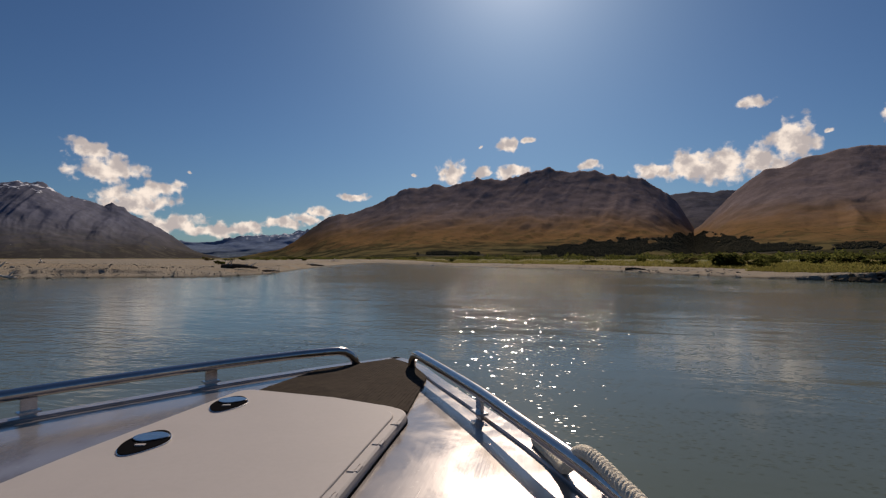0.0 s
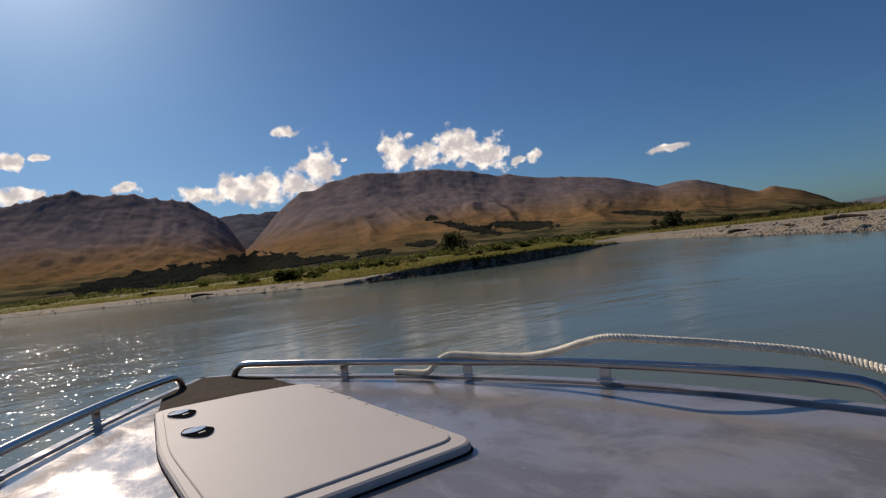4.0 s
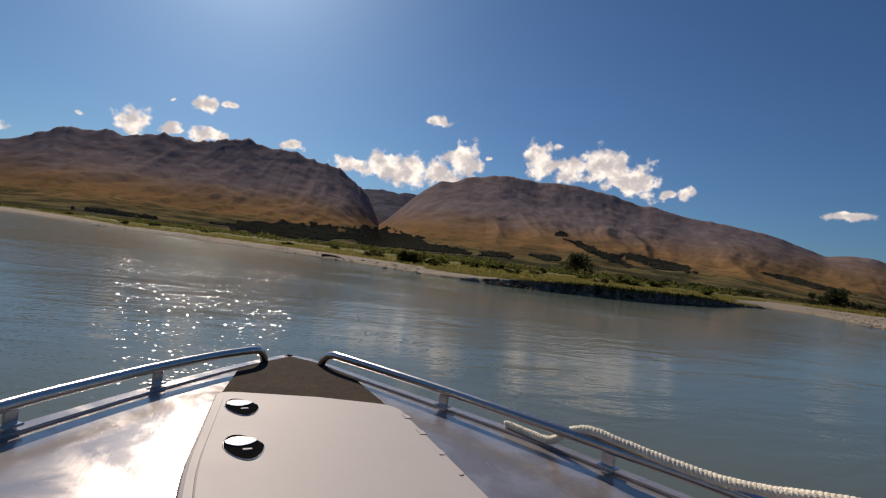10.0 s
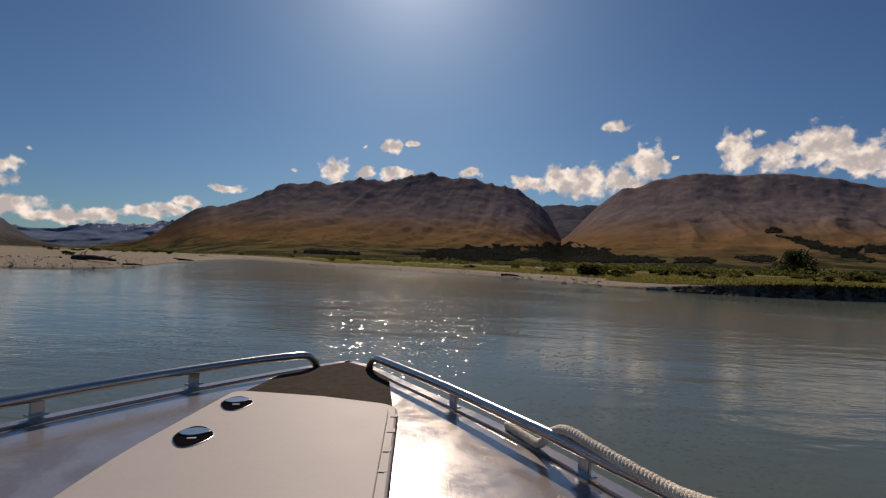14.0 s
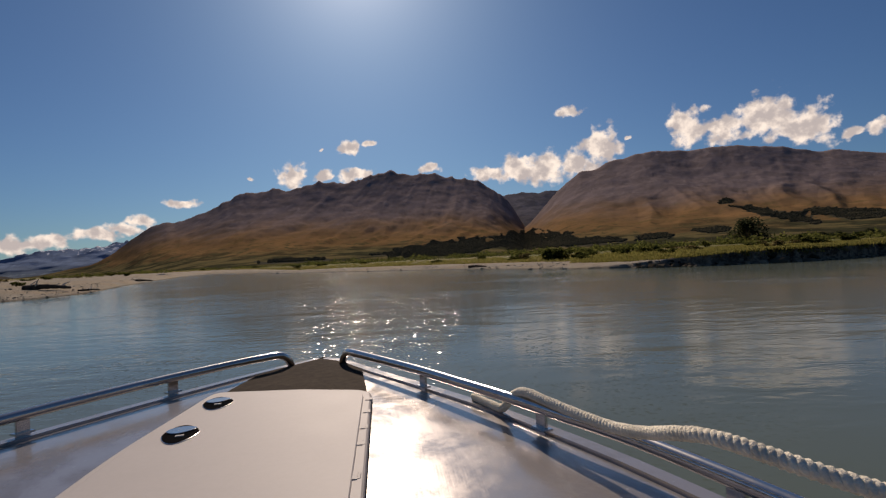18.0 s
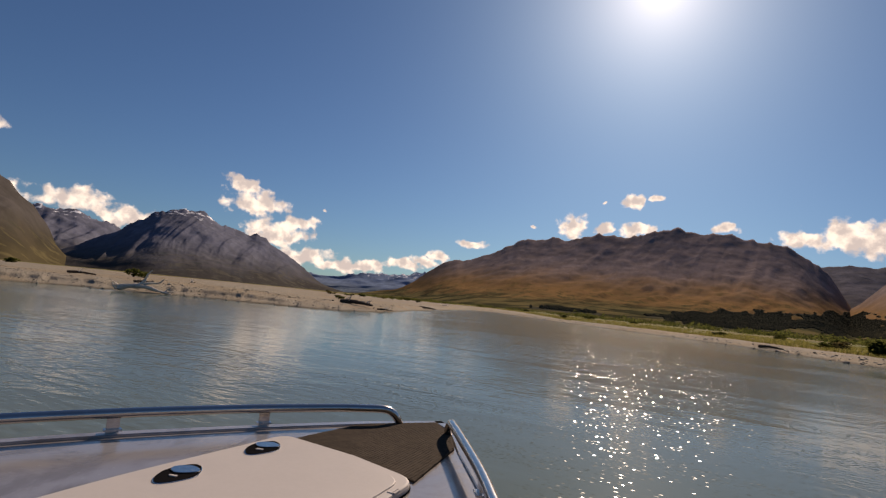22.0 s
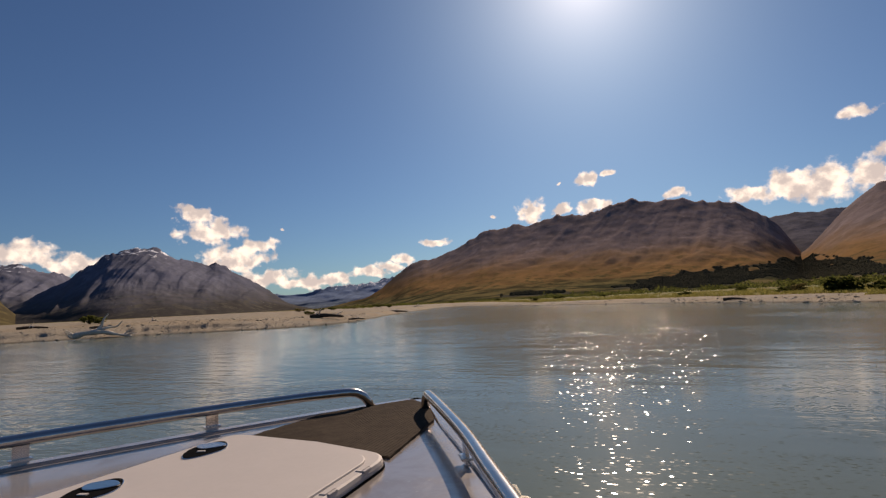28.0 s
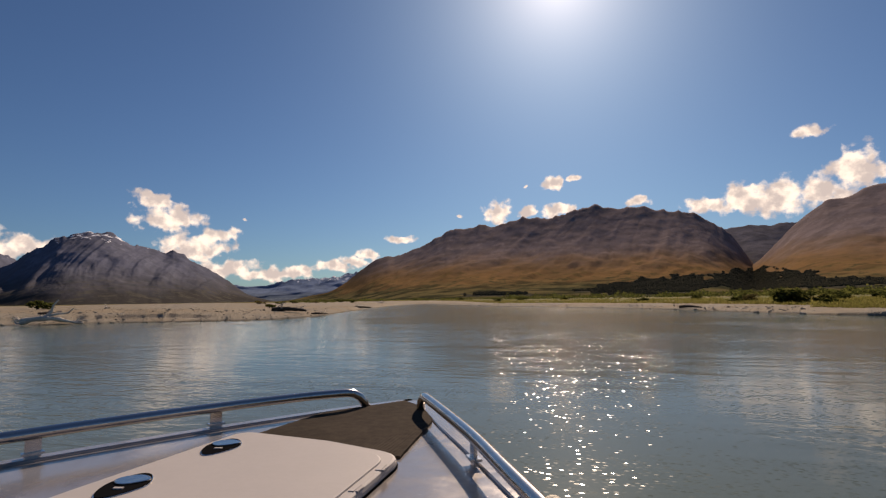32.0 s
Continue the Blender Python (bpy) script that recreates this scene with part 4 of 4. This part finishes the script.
def bush_mesh(name, seed, mat, leaves=420, w=1.0, h=1.0, size=0.16):
    """A ragged crown of leaf blades round several uneven limbs, one unit wide and high."""
    r = random.Random(seed)
    verts, faces = [], []
    lumps = [(Vector((r.gauss(0, 0.27) * w, r.gauss(0, 0.27) * w, r.uniform(0.22, 0.82) * h)), r.uniform(0.14, 0.27)) for _ in range(12)]
    for _ in range(leaves):
        c, q = r.choice(lumps)
        v = Vector((r.gauss(0, 1), r.gauss(0, 1), r.gauss(0, 1))).normalized() * q * r.uniform(0.55, 1.15)
        o = c + v
        o.z = max(o.z, 0.02)
        a = Vector((r.gauss(0, 1), r.gauss(0, 1), r.gauss(0, 0.7))).normalized() * size * r.uniform(0.5, 1.0)
        b = a.cross(Vector((r.gauss(0, 1), r.gauss(0, 1), r.gauss(0, 1)))).normalized() * size * 0.36
        k = len(verts)
        verts += [o - a, o + b, o + a, o - b]
        faces.append((k, k + 1, k + 2, k + 3))
    return link(name, verts, faces, mat)


def plant(name, at, wide, high, mat, label, category, group, seed, trunk=True, leaves=420, size=0.16):
    top = thing(name, Matrix.Translation(at), label, category, group)
    crown = bush_mesh("crown", seed, mat, leaves, size=size)
    crown.parent = top
    crown.scale = (wide, wide, high)
    if trunk:
        r = random.Random(seed)
        bm = bmesh.new()
        n = 4
        for k in range(n):
            a = k * 6.283 / n + r.random()
            tube(bm, curve_points([(0, 0, -0.15), (0.08 * math.cos(a) * wide, 0.08 * math.sin(a) * wide, 0.3 * high), (0.24 * math.cos(a) * wide, 0.24 * math.sin(a) * wide, 0.72 * high)], 7), lambda u: 0.035 * wide * (1.1 - u), 6)
        part("trunk", bm, BARK, top)
    return top


PLANTS = []


def grow(kind, az, d, wide, high, seed=0, turn=0.0):
    src = kind
    PLANTS.append(copy_thing(src, Matrix.Translation(spot(az, d)) @ Matrix.Rotation(turn, 4, "Z")))
    for c in PLANTS[-1].children:
        c.scale = (c.scale[0] * wide, c.scale[1] * wide, c.scale[2] * high)


first = [plant("willow_bush", spot(-12, 14), 2.4, 1.6, LEAF, "low green willow bush on the river bank", "bush", "bushes along the river", s) for s in (11, 12, 13)]
first.append(plant("scrub_bush", spot(-9, 22), 1.8, 1.0, SCRUB, "dry brown scrub bush on the river flat", "bush", "bushes along the river", 14, size=0.13))
for i in range(40):
    a = rng.uniform(-45, 16)
    grow(first[i % 4], a, grass_from(a) + 3 + 60 * rng.random() ** 1.1, rng.uniform(0.35, 0.95), rng.uniform(0.3, 0.75), turn=rng.uniform(0, 6.3))
for i in range(16):
    a = rng.uniform(16, 40)
    grow(first[i % 4], a, 60 + 160 * rng.random(), rng.uniform(0.5, 1.2), rng.uniform(0.4, 0.9), turn=rng.uniform(0, 6.3))
for a, d, s in ((57, 30, 1.0), (66, 60, 0.8), (38, 30, 0.5), (-62, 8, 0.4), (-57, 22, 0.4), (-70, 14, 0.3)):
    grow(first[3 if a < 0 else 1], a, d, s, s * 0.8, turn=a)

def thicket(name, count, pick, size, mat, label):
    """Low bushes growing into one another, each a heap of leafy sprays."""
    verts, faces = [], []
    for _ in range(count):
        az, d = pick()
        p = spot(az, d)
        wd, hh = size * rng.uniform(0.8, 1.9), size * rng.uniform(0.5, 1.15)
        for _ in range(46):
            a, e = rng.uniform(0, 6.283), math.asin(rng.uniform(0.0, 1.0))
            q = rng.uniform(0.6, 1.1)
            o = p + Vector((math.cos(a) * math.cos(e) * wd * q, math.sin(a) * math.cos(e) * wd * q, math.sin(e) * hh * q))
            u = Vector((rng.gauss(0, 1), rng.gauss(0, 1), rng.gauss(0, 0.8))).normalized() * size * rng.uniform(0.12, 0.24)
            v = u.cross(Vector((rng.gauss(0, 1), rng.gauss(0, 1), rng.gauss(0, 1)))).normalized() * size * 0.1
            k = len(verts)
            verts += [o - u, o + v, o + u, o - v]
            faces.append((k, k + 1, k + 2, k + 3))
    tagged(link(name, verts, faces, mat), label, "thicket", kind="stuff")


thicket("willow_thicket", 420, lambda: (rng.uniform(-44, 14), 70 + 190 * rng.random()), 1.9, LEAF, "yellow-green willow thicket across the river flats")
thicket("willow_thicket", 160, lambda: (rng.uniform(10, 36), 130 + 200 * rng.random()), 1.6, LEAF, "low olive willow scrub on the far flats")
thicket("scrub_thicket", 200, lambda: (rng.uniform(-75, -30), 130 + 160 * rng.random()), 1.4, SCRUB, "dry scrub in front of a shelter belt")

thicket("shelter_scrub", 300, lambda: (rng.uniform(-67, -34), 250 + 40 * rng.random()), 2.6, DARKLEAF, "dark line of shelter trees at the foot of a slope")

tree = plant("round_tree", spot(-30, 110), 9.0, 6.4, DARKLEAF, "round dark green tree standing alone behind the bank", "tree", "", 21, leaves=2600, size=0.06)
belt = [plant("shelter_tree", spot(-52, 150), 8.0, 7.0, DARKLEAF, "dark tree in a shelter belt across the flats", "tree", "shelter belt trees", s, leaves=900, size=0.09) for s in (31, 32)]
for i in range(44):
    a = -34 - i * 0.74 + rng.uniform(-0.3, 0.3)
    grow(belt[i % 2], a, 230 + rng.uniform(-15, 60), rng.uniform(0.6, 1.1), rng.uniform(0.28, 0.6), turn=rng.uniform(0, 6.3))


def woods(label):
    """Trees standing close together on the wooded patches of the slopes."""
    sv, sf = icosphere(1)
    verts, faces = [], []
    for quad in GROVES:
        size = (quad[1] - quad[0]).cross(quad[3] - quad[0]).length
        for _ in range(min(9, int(size / 26 + rng.random()))):
            x, y = rng.random(), rng.random()
            at = quad[0].lerp(quad[3], x).lerp(quad[1].lerp(quad[2], x), y)
            hh, wd = rng.uniform(1.2, 2.6), rng.uniform(1.7, 3.4)
            k = len(verts)
            verts += [(at.x + q.x * wd * rng.uniform(0.75, 1.2), at.y + q.y * wd * rng.uniform(0.75, 1.2), at.z + (q.z * rng.uniform(0.8, 1.25) + 0.5) * hh) for q in sv]
            faces += [[k + q for q in f] for f in sf]
    tagged(link("hillside_woods", verts, faces, WOODS, smooth=True), label, "woods", kind="stuff")


woods("dark woods and plantation blocks on the lower slopes")


def snag(at, turn, label, seed, big=1.0):
    """A stranded tree: a split trunk with a root plate and bleached limbs."""
    top = thing("driftwood_snag", Matrix.Translation(at) @ Matrix.Rotation(turn, 4, "Z") @ Matrix.Diagonal((big, big, big, 1)), label, "driftwood", "driftwood on the gravel")
    bm = bmesh.new()
    tube(bm, curve_points([(-2.3, 0.1, 0.25), (-1.2, 0.0, 0.5), (0.2, 0.05, 0.55), (1.6, -0.05, 0.2), (3.0, -0.1, 0.0)], 18), lambda u: 0.27 * (1 - u) ** 0.7 + 0.05 + 0.05 * math.sin(u * 23), 10)
    part("trunk", bm, DRIFT, top, "split bleached trunk")
    bm = bmesh.new()
    tube(bm, curve_points([(-0.6, -0.35, 0.55), (0.6, -0.3, 0.5), (2.0, -0.32, 0.12), (2.9, -0.4, -0.05)], 14), lambda u: 0.2 * (1 - u) + 0.04, 9)
    part("split_log", bm, DRIFT, top)
    limbs = ([(-0.3, 0.1, 0.7), (0.15, 0.1, 1.2), (0.35, 0.1, 1.9), (0.75, 0.15, 2.4)], [(-0.2, 0.1, 0.75), (0.6, 0.1, 0.95), (1.5, 0.1, 1.05), (2.0, 0.15, 1.55)],
             [(2.2, -0.1, 0.1), (2.5, 0.0, 0.45), (2.9, 0.05, 0.7)], [(2.4, -0.1, 0.1), (2.9, -0.2, 0.25), (3.4, -0.15, 0.3)], [(-0.5, 0.3, 0.6), (-0.8, 0.6, 0.9), (-1.0, 0.7, 1.0)])
    for k, l in enumerate(limbs):
        bm = bmesh.new()
        tube(bm, curve_points(l, 12), lambda u, k=k: (0.2 if k < 2 else 0.10) * (1 - 0.75 * u), 8)
        part("limb", bm, DRIFT, top, "bleached grey limb")
    r = random.Random(seed)
    for k in range(6):
        a = r.uniform(0, 6.28)
        bm = bmesh.new()
        tube(bm, curve_points([(-2.1, 0.05, 0.3), (-2.5, 0.05 + 0.35 * math.cos(a), 0.35 + 0.3 * math.sin(a)), (-2.8 - 0.3 * r.random(), 0.05 + 0.8 * math.cos(a), 0.35 + 0.55 * abs(math.sin(a)))], 8), lambda u: 0.12 * (1 - 0.8 * u), 7)
        part("root", bm, DRIFT, top)
    return top


one = snag(spot(56, 0.8), radians(53), "stranded dead tree with bleached limbs at the water's edge", 3, 0.85)
copy_thing(one, Matrix.Translation(spot(52, 22)) @ Matrix.Rotation(radians(160), 4, "Z") @ Matrix.Diagonal((0.4, 0.4, 0.3, 1)))
copy_thing(one, Matrix.Translation(spot(27, 26)) @ Matrix.Rotation(radians(20), 4, "Z") @ Matrix.Diagonal((0.5, 0.5, 0.45, 1)))


def log(at, turn, size, seed, label):
    """A short stranded log with a few broken branches."""
    r = random.Random(seed)
    top = thing("driftwood_log", Matrix.Translation(at) @ Matrix.Rotation(turn, 4, "Z") @ Matrix.Diagonal((size, size, size, 1)), label, "driftwood", "driftwood on the gravel")
    bm = bmesh.new()
    tube(bm, curve_points([(-1.4, 0, 0.12), (-0.4, 0.1, 0.2), (0.6, 0.0, 0.16), (1.5, -0.1, 0.08)], 14), lambda u: 0.19 * (1 - 0.6 * u) + 0.015 * math.sin(u * 31), 9)
    part("trunk", bm, BARK, top)
    for k in range(4):
        x = r.uniform(-1.2, 1.1)
        a = r.uniform(0.3, 2.8)
        q = r.uniform(0.4, 0.9)
        bm = bmesh.new()
        tube(bm, curve_points([(x, 0, 0.18), (x + 0.25 * q, 0.3 * math.cos(a) * q, 0.2 + 0.4 * q * math.sin(a)), (x + 0.6 * q, 0.6 * math.cos(a) * q, 0.2 + 0.75 * q * math.sin(a))], 7), lambda u: 0.05 * (1 - 0.7 * u), 6)
        part("branch", bm, DRIFT, top)
    return top


for k, (a, dd, s) in enumerate(((29, 4.0, 1.3), (33, 1.6, 0.7), (36, 9.0, 1.7), (56, 8.0, 0.7), (61, 18.0, 1.0), (-4, 2.5, 1.0), (-58, 6.0, 1.0), (-66, 16.0, 1.2))):
    log(spot(a, dd), radians(a + 40 * math.sin(k * 2.3)), s, 40 + k, "dark waterlogged driftwood log stranded on gravel")
